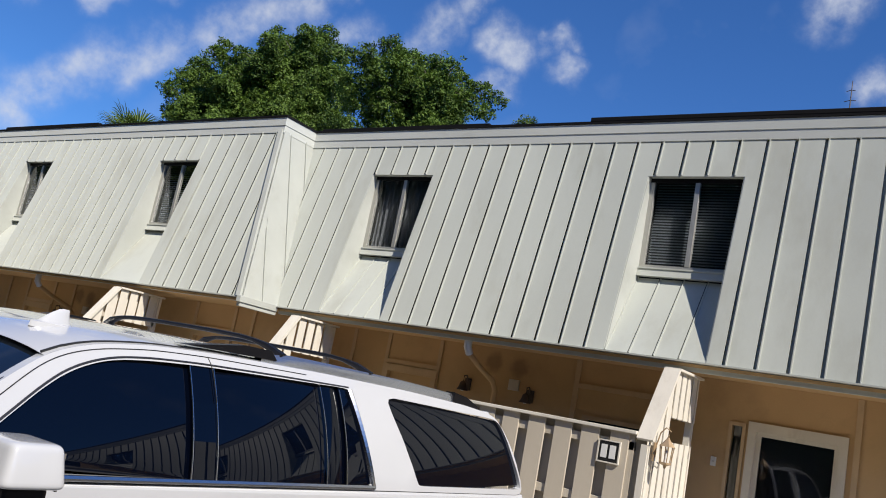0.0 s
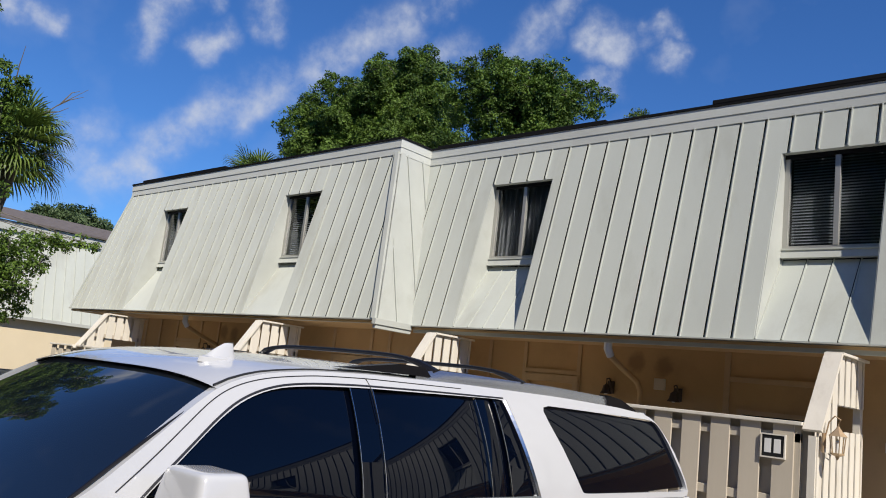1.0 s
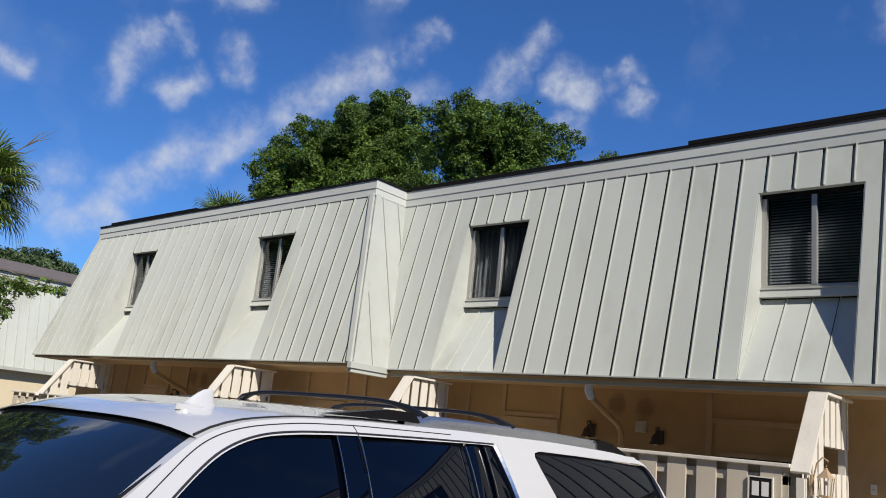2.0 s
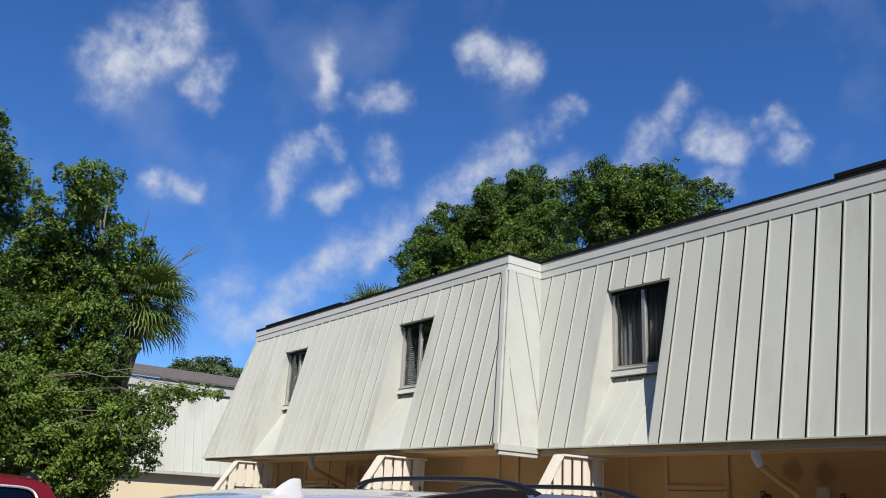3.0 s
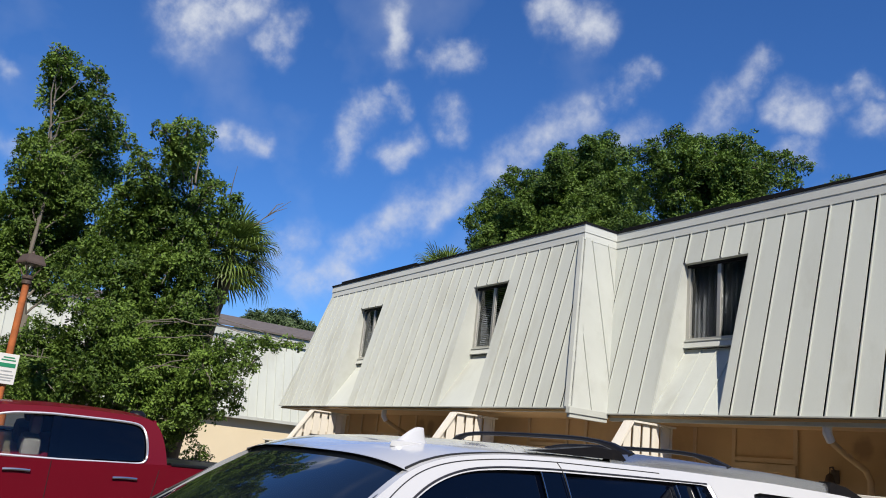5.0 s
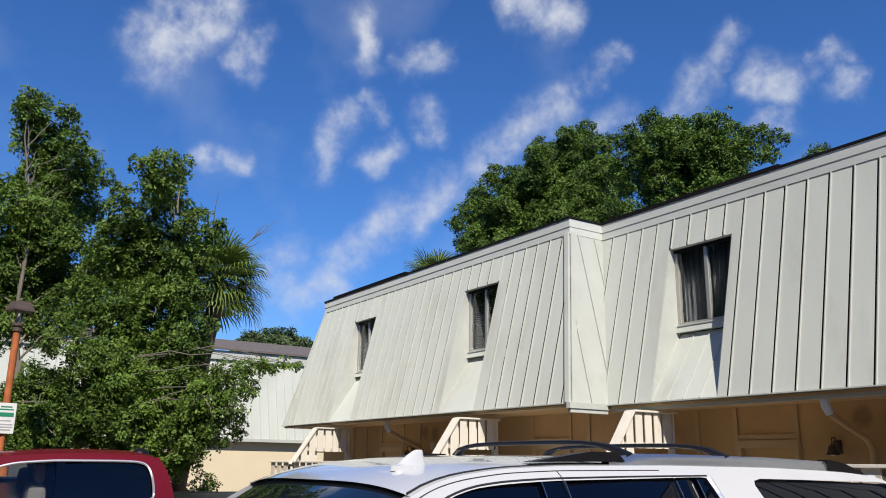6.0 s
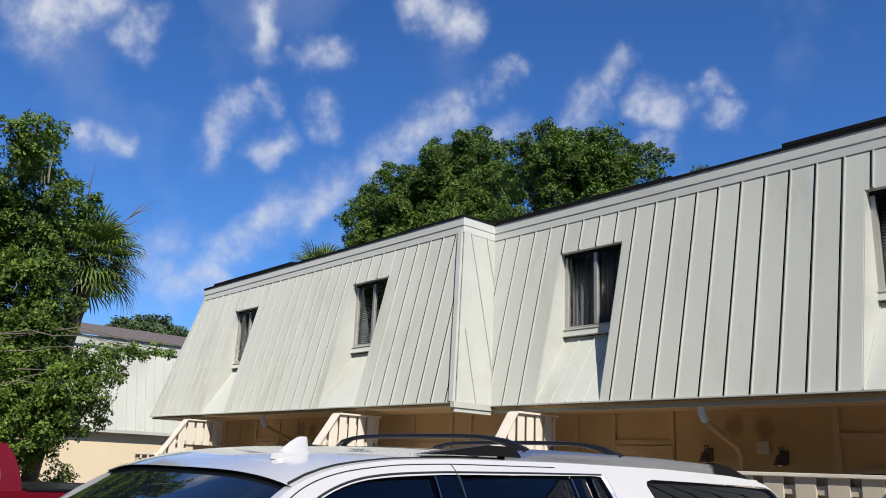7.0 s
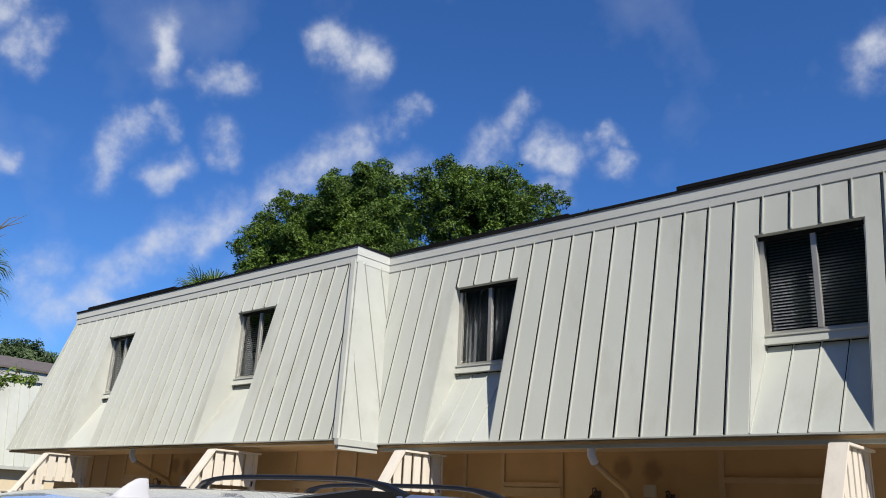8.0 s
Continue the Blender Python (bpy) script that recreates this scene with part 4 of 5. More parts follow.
            row.append(base.lerp(top, k) + Vector((0, 0, (0.03 * (1 - u * u) + 0.006) * math.sin(math.pi * k))))
        rows.append(row)
    part("windscreen", grid_mesh(rows), SHIELD, car, "large dark reflecting windscreen", smooth=True)
    for s in (1, -1):
        pts = [(mid + s * (0.99 - 0.142 * k), -7.34 + 0.62 * k, 1.264 + 0.42 * k + 0.012 * math.sin(math.pi * k)) for k in [j / 9 for j in range(9)]]
        part("screen_seal", tube(pts, 0.007, 6), BLACK_PLASTIC, car)
    for s in (1, -1):
        pts = []
        for i in range(15):
            y = -6.73 + 1.05 * i / 14
            ze = lerp_table(table, y)
            pts.append((mid + s * (ax(ze) - mid) * 0.972, y - 0.012, ze + 0.05 * (1 - 0.972 ** 4) + 0.001))
        part("roof_ditch", tube(pts, [0.005 - 0.003 * i / 14 for i in range(15)], 6), BLACK, car)
    part("dashboard", box((mid - 0.85, -7.3, 1.12), (mid + 0.85, -6.7, 1.2), 0.04), BLACK_PLASTIC, car)
    for x in (-0.38, 0.38):
        part("front_seat", box((mid + x - 0.24, -6.35, 0.8), (mid + x + 0.24, -6.2, 1.62), 0.06), BLACK_PLASTIC, car)
    part("headliner", box((mid - 0.74, -6.6, 1.70), (mid + 0.74, -3.5, 1.735), 0.01), BLACK_PLASTIC, car)
    part("rear_window", slab([(mid - 0.72, -3.12, 1.29), (mid + 0.72, -3.12, 1.29), (mid + 0.68, -3.31, 1.72), (mid - 0.68, -3.31, 1.72)], (0, -0.01, 0)), TINT, car)
    part("spoiler", box((mid - 0.74, -3.50, 1.748), (mid + 0.74, -3.31, 1.782), 0.016), CAR_WHITE, car)
    # aerial fin
    fx, fy, fz = 5.45, -6.52, 1.794
    rows = []
    for z, y0, y1, w in ((-0.02, -0.12, 0.13, 0.038), (0.003, -0.115, 0.125, 0.036), (0.008, -0.088, 0.060, 0.022), (0.030, -0.062, 0.048, 0.015), (0.050, -0.036, 0.043, 0.010), (0.067, -0.008, 0.039, 0.006), (0.071, 0.008, 0.036, 0.003)):
        ring = [(fx + w * math.sin(q), fy + (y0 + y1) / 2 - (y1 - y0) / 2 * math.cos(q), fz + z) for q in (2 * math.pi * k / 16 for k in range(17))]
        rows.append(ring)
    part("aerial_fin", grid_mesh(rows), CAR_WHITE, car, "white shark-fin aerial", smooth=True)
    # roof rack
    for s in (1, -1):
        x = mid + s * 0.735
        rows = []
        part("rail_foot", slab([(x - 0.028, y_, z_) for y_, z_ in ((-6.08, 1.82), (-5.72, 1.872), (-5.55, 1.872), (-5.50, 1.83))], (0.064, 0, 0)), BLACK_PLASTIC, car)
        for i in range(21):
            y = -5.60 + 1.98 * i / 20
            base = lerp_table(table, y) + 0.018
            h = 0.008 + 0.030 * min(1, (i + 1) / 3) * min(1, (20.4 - i) / 1.5)
            rows.append([(x - 0.022, y, base - 0.02), (x - 0.018, y, base + h), (x + 0.012, y, base + h), (x + 0.026, y, base + h * 0.5), (x + 0.03, y, base - 0.03)])
        bm = grid_mesh(rows)
        part("roof_rail", bm, RAIL, car, "long flat satin roof rail", smooth=True)
        tail = [(y_, lerp_table(table, y_) + h_) for y_, h_ in ((-3.86, 0.0), (-3.86, 0.066), (-3.70, 0.056), (-3.52, 0.018), (-3.50, 0.0))]
        part("rail_foot", slab([(x - 0.03, *p) for p in tail], (0.068, 0, 0)), BLACK_PLASTIC, car)
    for y in (-5.49, -4.77):
        base = lerp_table(table, y) + 0.06
        pts = []
        for k in range(17):
            u = -1 + k / 8
            pts.append((mid + 0.745 * u, y + 0.05 * abs(u) ** 7, base - 0.020 + 0.068 * (1 - abs(u) ** 7.0) + 0.008 * (1 - u * u)))
        part("cross_bar", tube(pts, [0.034 if abs(k - 8) > 7 else 0.026 if abs(k - 8) > 6 else 0.017 for k in range(17)], 8, 0.7), BLACK_PLASTIC, car, smooth=True)
    # mirrors, wheels
    for s in (1, -1):
        m_ = part("mirror", soft_box((mid + s * 1.17, -6.93, 1.362), (0.135, 0.10, 0.070), 0.25), CAR_WHITE, car, "white door mirror", smooth=True)
        part("mirror_glass", box((mid + s * 1.17 - 0.105, -6.834, 1.285), (mid + s * 1.17 + 0.10, -6.828, 1.405)), CHROME, m_)
        part("mirror_base", box((mid + s * 1.17 - 0.115, -7.01, 1.245), (mid + s * 1.17 + 0.105, -6.86, 1.298), 0.015), BLACK_PLASTIC, m_)
        part("mirror_arm", box((mid + s * 0.98 - 0.07, -6.98, 1.22), (mid + s * 0.98 + 0.07, -6.88, 1.28), 0.015), BLACK_PLASTIC, m_)
        for y in (-6.2, -5.1):
            part("door_handle", box((mid + s * 1.03 - 0.02, y, 1.08), (mid + s * 1.03 + 0.02, y + 0.2, 1.115), 0.012), CHROME, car)
        for y in (-7.55, -4.55):
            wheel(car, mid + s * 0.86, y, 0.40, s)
        part("headlight", box((mid + s * 0.75 - 0.16, -8.775, 0.85), (mid + s * 0.75 + 0.16, -8.70, 1.0), 0.02), CHROME, car)
        part("tail_light", box((mid + s * 0.93 - 0.06, -3.13, 0.85), (mid + s * 0.93 + 0.06, -3.06, 1.24), 0.02), CAR_RED, car)


DARK_TRIM = mat("dark_window_trim", (0.05, 0.05, 0.055), 0.35, metal=0.5, bump=0.0)
BRIGHT = mat("bright_trim", (0.80, 0.79, 0.78), 0.3, metal=0.75, vary=0.03, bump=0.0)
GREY_SEAT = mat("grey_seat_cloth", (0.10, 0.10, 0.10), 0.8)
RAIL = mat("satin_rail", (0.52, 0.53, 0.55), 0.22, metal=0.9, vary=0.05, bump=0.0)
suv()


def pickup():
    car = thing("pickup_truck", "dark red crew-cab pickup with chrome window trim, backed in", "truck")
    mid = -1.42
    ax = lambda z: -0.40 - 0.09 * ((z - 1.3) / 0.55) - 0.09 * ((z - 1.3) / 0.55) ** 2
    low = [(-9.95, 0.5), (-3.95, 0.55), (-3.92, 1.40), (-5.80, 1.415), (-7.75, 1.35), (-9.6, 1.22), (-9.95, 1.1)]
    part("body", body_shell(low, 2 * mid + 0.40, -0.40, [(-8.95, 0.45), (-5.0, 0.45)], 0.04), CAR_RED, car)
    edge = [(-8.3, 1.34), (-7.98, 1.60), (-7.78, 1.735), (-7.5, 1.835), (-7.0, 1.872), (-6.6, 1.88), (-6.2, 1.872), (-6.02, 1.85), (-5.93, 1.78), (-5.86, 1.6), (-5.81, 1.34)]
    dlo = [(-7.95, 1.372), (-7.87, 1.50), (-7.72, 1.63), (-7.55, 1.72), (-7.35, 1.775), (-7.0, 1.802), (-6.4, 1.806), (-6.18, 1.80), (-6.10, 1.765), (-6.055, 1.66), (-6.035, 1.48), (-6.055, 1.425), (-6.12, 1.402), (-6.9, 1.378)]
    for s in (1, -1):
        part("cab_side", side_plate(dense(rounded(edge)), [dense(rounded(dlo))], ax, 0.05, s, mid), CAR_RED, car, smooth=True)
        part("front_side_window", pane_on(dlo[:6] + [(-6.98, 1.802), (-6.98, 1.372)], ax, s, mid), CAB_GLASS, car, "clear glass", smooth=True).visible_shadow = False
        part("rear_side_window", pane_on([(-6.90, 1.378), (-6.90, 1.803)] + dlo[6:12], ax, s, mid), TINT, car, "dark tinted glass", smooth=True)
        part("door_pillar", side_plate(dense([(-6.98, 1.376), (-6.98, 1.804), (-6.90, 1.804), (-6.90, 1.376)]), [], lambda z: ax(z) - 0.008, 0.02, s, mid), TINT, car)
        part("window_trim", strip_on(dlo + dlo[:1], ax, 0.013, 0.004, s, mid), BRIGHT, car, "bright chrome window surround")
        for y in (-7.35, -6.35):
            part("door_handle", strip_on([(y, 1.25), (y + 0.12, 1.258), (y + 0.24, 1.255)], lambda z: -0.40, 0.013, 0.015, s, mid), CHROME, car, "chrome handle")
        part("door_gap", strip_on([(-6.94, 1.36), (-6.94, 1.0), (-6.94, 0.6)], lambda z: -0.40, 0.004, 0.0, s, mid), BLACK, car)
        part("door_gap", strip_on([(-5.90, 1.36), (-5.95, 1.0), (-6.1, 0.7)], lambda z: -0.40, 0.004, 0.0, s, mid), BLACK, car)
        m_ = part("mirror", box((mid + s * 1.14 - 0.11, -8.02, 1.36), (mid + s * 1.14 + 0.11, -7.86, 1.58), 0.04), CHROME, car, "chrome door mirror", smooth=True)
        part("mirror_arm", box((mid + s * 1.0 - 0.06, -7.98, 1.36), (mid + s * 1.0 + 0.06, -7.9, 1.40), 0.01), BLACK_PLASTIC, m_)
        part("bed_rail", box((mid + s * 0.97 - 0.06, -5.79, 1.41), (mid + s * 0.97 + 0.06, -3.93, 1.44), 0.008), BLACK_PLASTIC, car)
        for y in (-8.95, -5.0):
            wheel(car, mid + s * 0.88, y, 0.42, s)
        part("tail_light", box((mid + s * 0.94 - 0.07, -3.95, 0.95), (mid + s * 0.94 + 0.07, -3.88, 1.36), 0.02), CAR_RED, car)
        part("headlight", box((mid + s * 0.78 - 0.16, -9.98, 0.9), (mid + s * 0.78 + 0.16, -9.9, 1.08), 0.02), CHROME, car)
    table = edge[2:10]
    rows = []
    for i in range(17):
        y = -7.78 + 1.90 * i / 16
        ze = lerp_table(table, y)
        half = ax(ze) - mid - 0.003
        rows.append([(mid + half * u, y, ze + 0.05 * (1 - abs(u) ** 3)) for u in [k / 10 for k in range(-10, 11)]])
    part("roof", grid_mesh(rows), CAR_RED, car, smooth=True)
    rows = [[Vector((mid + 0.92 * u, -8.35 - 0.2 * (1 - u * u), 1.33)).lerp(Vector((mid + 0.80 * u, -7.78 - 0.06 * (1 - u * u), 1.735 + 0.05 * (1 - abs(u) ** 3))), k / 6) for u in [j / 8 for j in range(-8, 9)]] for k in range(7)]
    part("windscreen", grid_mesh(rows), SHIELD, car, smooth=True)
    part("rear_window", slab([(mid - 0.7, -5.83, 1.46), (mid + 0.7, -5.83, 1.46), (mid + 0.64, -5.93, 1.76), (mid - 0.64, -5.93, 1.76)], (0, -0.01, 0)), TINT, car)
    part("cab_back", slab([(mid - 0.98, -5.84, 1.34), (mid + 0.98, -5.84, 1.34), (mid + 0.82, -5.97, 1.85), (mid - 0.82, -5.97, 1.85)], (0, -0.03, 0)), CAR_RED, car)
    for x in (-0.42, 0.42):
        seat = part("front_seat", box((mid + x - 0.26, -7.2, 0.9), (mid + x + 0.26, -7.02, 1.52), 0.06), GREY_SEAT, car, smooth=True)
        part("head_rest", box((mid + x - 0.14, -7.14, 1.54), (mid + x + 0.14, -7.04, 1.72), 0.04), GREY_SEAT, seat, smooth=True)
    part("dashboard", box((mid - 0.85, -8.3, 1.1), (mid + 0.85, -7.95, 1.32), 0.05), BLACK_PLASTIC, car)
    part("steering_wheel", tube([(mid + 0.42 + 0.19 * math.cos(q), -7.78 + 0.05 * math.sin(q), 1.28 + 0.19 * math.sin(q)) for q in (k * math.pi / 10 for k in range(20))], 0.016, 6), BLACK_PLASTIC, car)
    part("bed_cover", box((mid - 0.92, -5.78, 1.40), (mid + 0.92, -3.96, 1.432), 0.01), BLACK_PLASTIC, car, "black bed cover")
    part("roof_aerial", lathe([(0.10, -0.03), (0.095, 0.01), (0.06, 0.045), (0.01, 0.055)], 16, (mid + 0.35, -6.06, 1.89)), BLACK_PLASTIC, car, smooth=True)
    part("third_brake_light", box((mid - 0.12, -5.99, 1.855), (mid + 0.12, -5.95, 1.885), 0.006), CAR_RED, car)


pickup()


# ---- lamp post with notice ----
post = thing("lamp_post", "rusty orange-brown lamp post with dark lantern head", "street lamp", at=(-4.05, -7.13, 0))
part("pole", tube([(0, 0, 0), (0, 0, 2.55), (0, 0, 3.545)], [0.05, 0.048, 0.046], 10), RUST, post, "rust-stained pole", smooth=True)
part("collar", lathe([(0.052, 3.505), (0.066, 3.513), (0.066, 3.553), (0.05, 3.565), (0.075, 3.585), (0.078, 3.613), (0.045, 3.633)], 14), BROWN, post)


def ring(bm, half, z, turn=0.35):
    return [bm.verts.new((half * 1.414 * math.cos(turn + math.pi * (k / 2 + 0.25)), half * 1.414 * math.sin(turn + math.pi * (k / 2 + 0.25)), z)) for k in range(4)]


bm = bmesh.new()
rings = [ring(bm, h, z) for h, z in ((0.125, 3.789), (0.142, 3.789), (0.14, 3.813), (0.098, 3.917), (0.082, 3.925))]
for r, q in zip(rings, rings[1:]):
    for k in range(4):
        bm.faces.new((r[k], r[(k + 1) % 4], q[(k + 1) % 4], q[k]))
bm.faces.new(rings[0][::-1])
bm.faces.new(rings[-1])
part("lantern_cap", bm, BROWN, post, "hipped brown metal cap")
part("finial", lathe([(0.02, 3.925), (0.028, 3.945), (0.012, 3.973), (0.004, 3.985)], 10), BROWN, post, smooth=True)
for i in range(4):
    q = 0.35 + math.pi * (i / 2 + 0.25)
    c, d = math.cos(q), math.sin(q)
    part("cage_bar", tube([(0.07 * c, 0.07 * d, 3.625), (0.17 * c, 0.17 * d, 3.793)], 0.009, 6), BROWN, post)
part("bulb", lathe([(0.02, 3.625), (0.035, 3.665), (0.045, 3.713), (0.03, 3.761), (0.006, 3.777)], 12), GLASS, post, smooth=True)
note = thing("notice", "white notice board with green mark fixed to the lamp post", "sign", at=(-3.985, -7.13, 2.34))
note.rotation_euler = (0, 0, radians(8))
part("board", box((0.0, -0.125, -0.20), (0.012, 0.125, 0.20), 0.004), WHITE, note)
part("print", box((0.012, -0.10, 0.02), (0.015, 0.10, 0.075), 0.001), GREEN_PAINT, note, "green mark")
for z, w in ((0.15, 0.07), (0.115, 0.09), (-0.03, 0.07), (-0.08, 0.10), (-0.115, 0.10), (-0.15, 0.08)):
    part("print", box((0.012, -w, z - 0.008), (0.015, w, z + 0.008)), GREEN_PAINT if z > 0 else GREY_PRINT, note)


aerial = thing("roof_aerial", "thin dark wire aerial standing on the flat roof", "aerial", at=(6.53, 4.0, 5.56))
part("mast", tube([(0, 0, 0), (0, 0, 1.2), (0.01, 0, 1.95)], [0.014, 0.012, 0.006], 6), BROWN, aerial)
for z, w in ((1.45, 0.10), (1.62, 0.08), (1.78, 0.06)):
    part("element", tube([(-w, 0, z), (0, 0, z + 0.02), (w, 0, z + 0.01)], 0.006, 5), BROWN, aerial)


# ---- trees ----
def leaves_geo(rng, clumps, per_m2, size, flat=0.85, fill=44):
    """Leaves in sprays: every clump a ragged shell of small leafy twigs that face outwards and up, with a sparse inside."""
    blocks = []

    def put(p, a, n, s, wide):
        b = np.cross(n, a)
        b /= np.linalg.norm(b, axis=1)[:, None] + 1e-6
        fold = n * s * 0.12
        blocks.append(np.stack([p - a * s, p + b * s * wide + fold, p + a * s, p - b * s * wide + fold], 1).reshape(-1, 3))

    unit = lambda v: v / (np.linalg.norm(v, axis=-1, keepdims=True) + 1e-6)
    for cx, cy, cz, r in clumps:
        middle, squash = np.array((cx, cy, cz)), np.array((1, 1, flat))
        for _ in range(max(8, int(fill * (r / 0.6) ** 1.6))):
            d = unit(rng.normal(size=3) + np.array((0, 0, 0.25)))
            c = middle + d * r * squash * rng.uniform(0.5, 1.0) * (1.25 if rng.random() < 0.10 else 1.0)
            sr = r * rng.uniform(0.16, 0.34) + 1.2 * size
            face = unit(d * 0.8 + np.array((0, 0, 0.75)) + rng.normal(size=3) * 0.35)
            u = unit(np.cross(face, rng.normal(size=3)))
            w = np.cross(face, u)
            n = max(9, int(per_m2 * sr * sr))
            ang, rad = rng.uniform(0, 2 * math.pi, n), sr * np.sqrt(rng.random(n))
            out = np.cos(ang)[:, None] * u + np.sin(ang)[:, None] * w * 0.75
            p = c + out * rad[:, None] + face * (rng.normal(size=(n, 1)) * 0.16 * sr - (rad[:, None] ** 2) * 0.5 / sr)
            a = unit(out + rng.normal(size=(n, 3)) * 0.55)
            put(p, a, unit(face + out * 0.25 + rng.normal(size=(n, 3)) * 0.42), size * rng.uniform(0.65, 1.3, (n, 1)), 0.42)
        n = max(14, int(per_m2 * r * r * 0.45))
        p = middle + np.clip(rng.normal(size=(n, 3)), -1.5, 1.5) * r * 0.42 * squash
        put(p, unit(rng.normal(size=(n, 3))), unit(rng.normal(size=(n, 3))), size * rng.uniform(0.9, 1.5, (n, 1)), 0.5)
    verts = np.concatenate(blocks)
    return verts, np.arange(len(verts)).reshape(-1, 4)


def crown(name, rng, clumps, per_m2, size, material, parent):
    v, f = leaves_geo(rng, clumps, per_m2, size)
    me = bpy.data.meshes.new(name)
    me.from_pydata(v.tolist(), [], f.tolist())
    me.materials.append(material)
    return obj(name, me, parent)


def limb(bm, rng, a, b, r0, r1, sag=0.2):
    a, b = Vector(a), Vector(b)
    n = 7
    pts = []
    for i in range(n + 1):
        k = i / n
        w = Vector(rng.normal(size=3)) * 0.022 * (b - a).length * math.sin(math.pi * k)
        pts.append(a.lerp(b, k) + w + Vector((0, 0, sag * (b - a).length * math.sin(math.pi * k) * 0.4)))
    add_tube(bm, pts, [r0 + (r1 - r0) * i / n for i in range(n + 1)], 7)


def tree(name, label, base, fork, clumps, per_m2, size, material, girth, seed, group="", deep=False):
    rng = np.random.default_rng(seed)
    t = thing(name, label, "tree", group)
    bm = bmesh.new()
    limb(bm, rng, base, fork, girth, girth * 0.62, 0.0)
    top = max(clumps, key=lambda c: c[2])
    limb(bm, rng, fork, (top[0], top[1], top[2] - top[3] * 0.3), girth * 0.3, 0.008, 0.0)
    part("trunk", bm, BARK, t, smooth=True)
    for c in clumps:
        k = min(0.85, max(0.0, (c[2] - fork[2]) / max(0.1, top[2] - fork[2]) - 0.18))
        start = Vector(fork).lerp(Vector(top[:3]), k)
        bm = bmesh.new()
        limb(bm, rng, start, c[:3], max(0.011, girth * 0.16 * (1 - k)), 0.005)
        for _ in range(5):
            d = Vector(rng.normal(size=3)).normalized() * c[3] * 0.95
            limb(bm, rng, c[:3], Vector(c[:3]) + d, 0.012, 0.004)
        part("limb", bm, BARK, t, smooth=True)
    # foliage further in and lower down, which closes the crown
    heart = Vector((sum(c[0] for c in clumps), sum(c[1] for c in clumps), 0)) / len(clumps)
    inner = []
    for x, y, z, r in clumps:
        for pull, drop, grow in ((0.30, 0.75, 0.95), (0.2, 2.0, 1.3))[: 2 if deep else 1]:
            g = Vector((x, y, 0)).lerp(heart, pull * rng.uniform(0.5, 1.3))
            inner.append((g.x + rng.normal() * r * 0.3, g.y + rng.normal() * r * 0.4, z - drop * r, r * grow))
    crown("crown", rng, clumps + inner, per_m2, size, material, t)


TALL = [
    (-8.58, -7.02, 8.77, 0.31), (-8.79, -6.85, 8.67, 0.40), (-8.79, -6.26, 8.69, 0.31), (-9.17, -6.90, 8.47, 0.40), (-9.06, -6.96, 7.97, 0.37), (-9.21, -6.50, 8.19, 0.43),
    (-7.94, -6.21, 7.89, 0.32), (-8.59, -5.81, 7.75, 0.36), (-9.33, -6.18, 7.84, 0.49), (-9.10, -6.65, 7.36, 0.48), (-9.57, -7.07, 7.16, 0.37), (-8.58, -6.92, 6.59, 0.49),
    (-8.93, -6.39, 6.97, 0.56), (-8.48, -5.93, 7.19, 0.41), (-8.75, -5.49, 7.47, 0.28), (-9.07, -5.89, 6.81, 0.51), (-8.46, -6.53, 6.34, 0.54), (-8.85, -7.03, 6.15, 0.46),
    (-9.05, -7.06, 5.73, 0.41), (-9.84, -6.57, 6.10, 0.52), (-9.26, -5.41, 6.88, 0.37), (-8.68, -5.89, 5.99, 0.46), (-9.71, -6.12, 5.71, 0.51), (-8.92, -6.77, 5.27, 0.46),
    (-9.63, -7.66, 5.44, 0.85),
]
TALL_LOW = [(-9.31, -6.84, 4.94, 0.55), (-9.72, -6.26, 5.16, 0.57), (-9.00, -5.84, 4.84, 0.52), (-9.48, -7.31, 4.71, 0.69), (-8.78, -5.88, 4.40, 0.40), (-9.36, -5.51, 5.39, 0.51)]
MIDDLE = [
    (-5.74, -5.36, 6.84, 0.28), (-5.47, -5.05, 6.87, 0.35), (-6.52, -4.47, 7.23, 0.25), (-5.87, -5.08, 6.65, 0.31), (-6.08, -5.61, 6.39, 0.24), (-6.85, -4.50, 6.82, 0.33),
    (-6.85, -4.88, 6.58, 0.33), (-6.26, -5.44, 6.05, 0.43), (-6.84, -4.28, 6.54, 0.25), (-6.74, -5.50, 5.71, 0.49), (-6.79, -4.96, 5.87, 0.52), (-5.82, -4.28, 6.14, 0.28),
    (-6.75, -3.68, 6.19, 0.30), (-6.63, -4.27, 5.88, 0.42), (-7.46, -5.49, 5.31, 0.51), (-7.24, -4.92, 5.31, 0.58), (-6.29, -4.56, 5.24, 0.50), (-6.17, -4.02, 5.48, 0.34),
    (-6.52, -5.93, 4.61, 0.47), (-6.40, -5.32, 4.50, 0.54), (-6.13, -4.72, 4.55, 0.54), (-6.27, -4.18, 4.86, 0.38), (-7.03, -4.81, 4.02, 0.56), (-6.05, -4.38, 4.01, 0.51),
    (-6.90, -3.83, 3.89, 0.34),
]
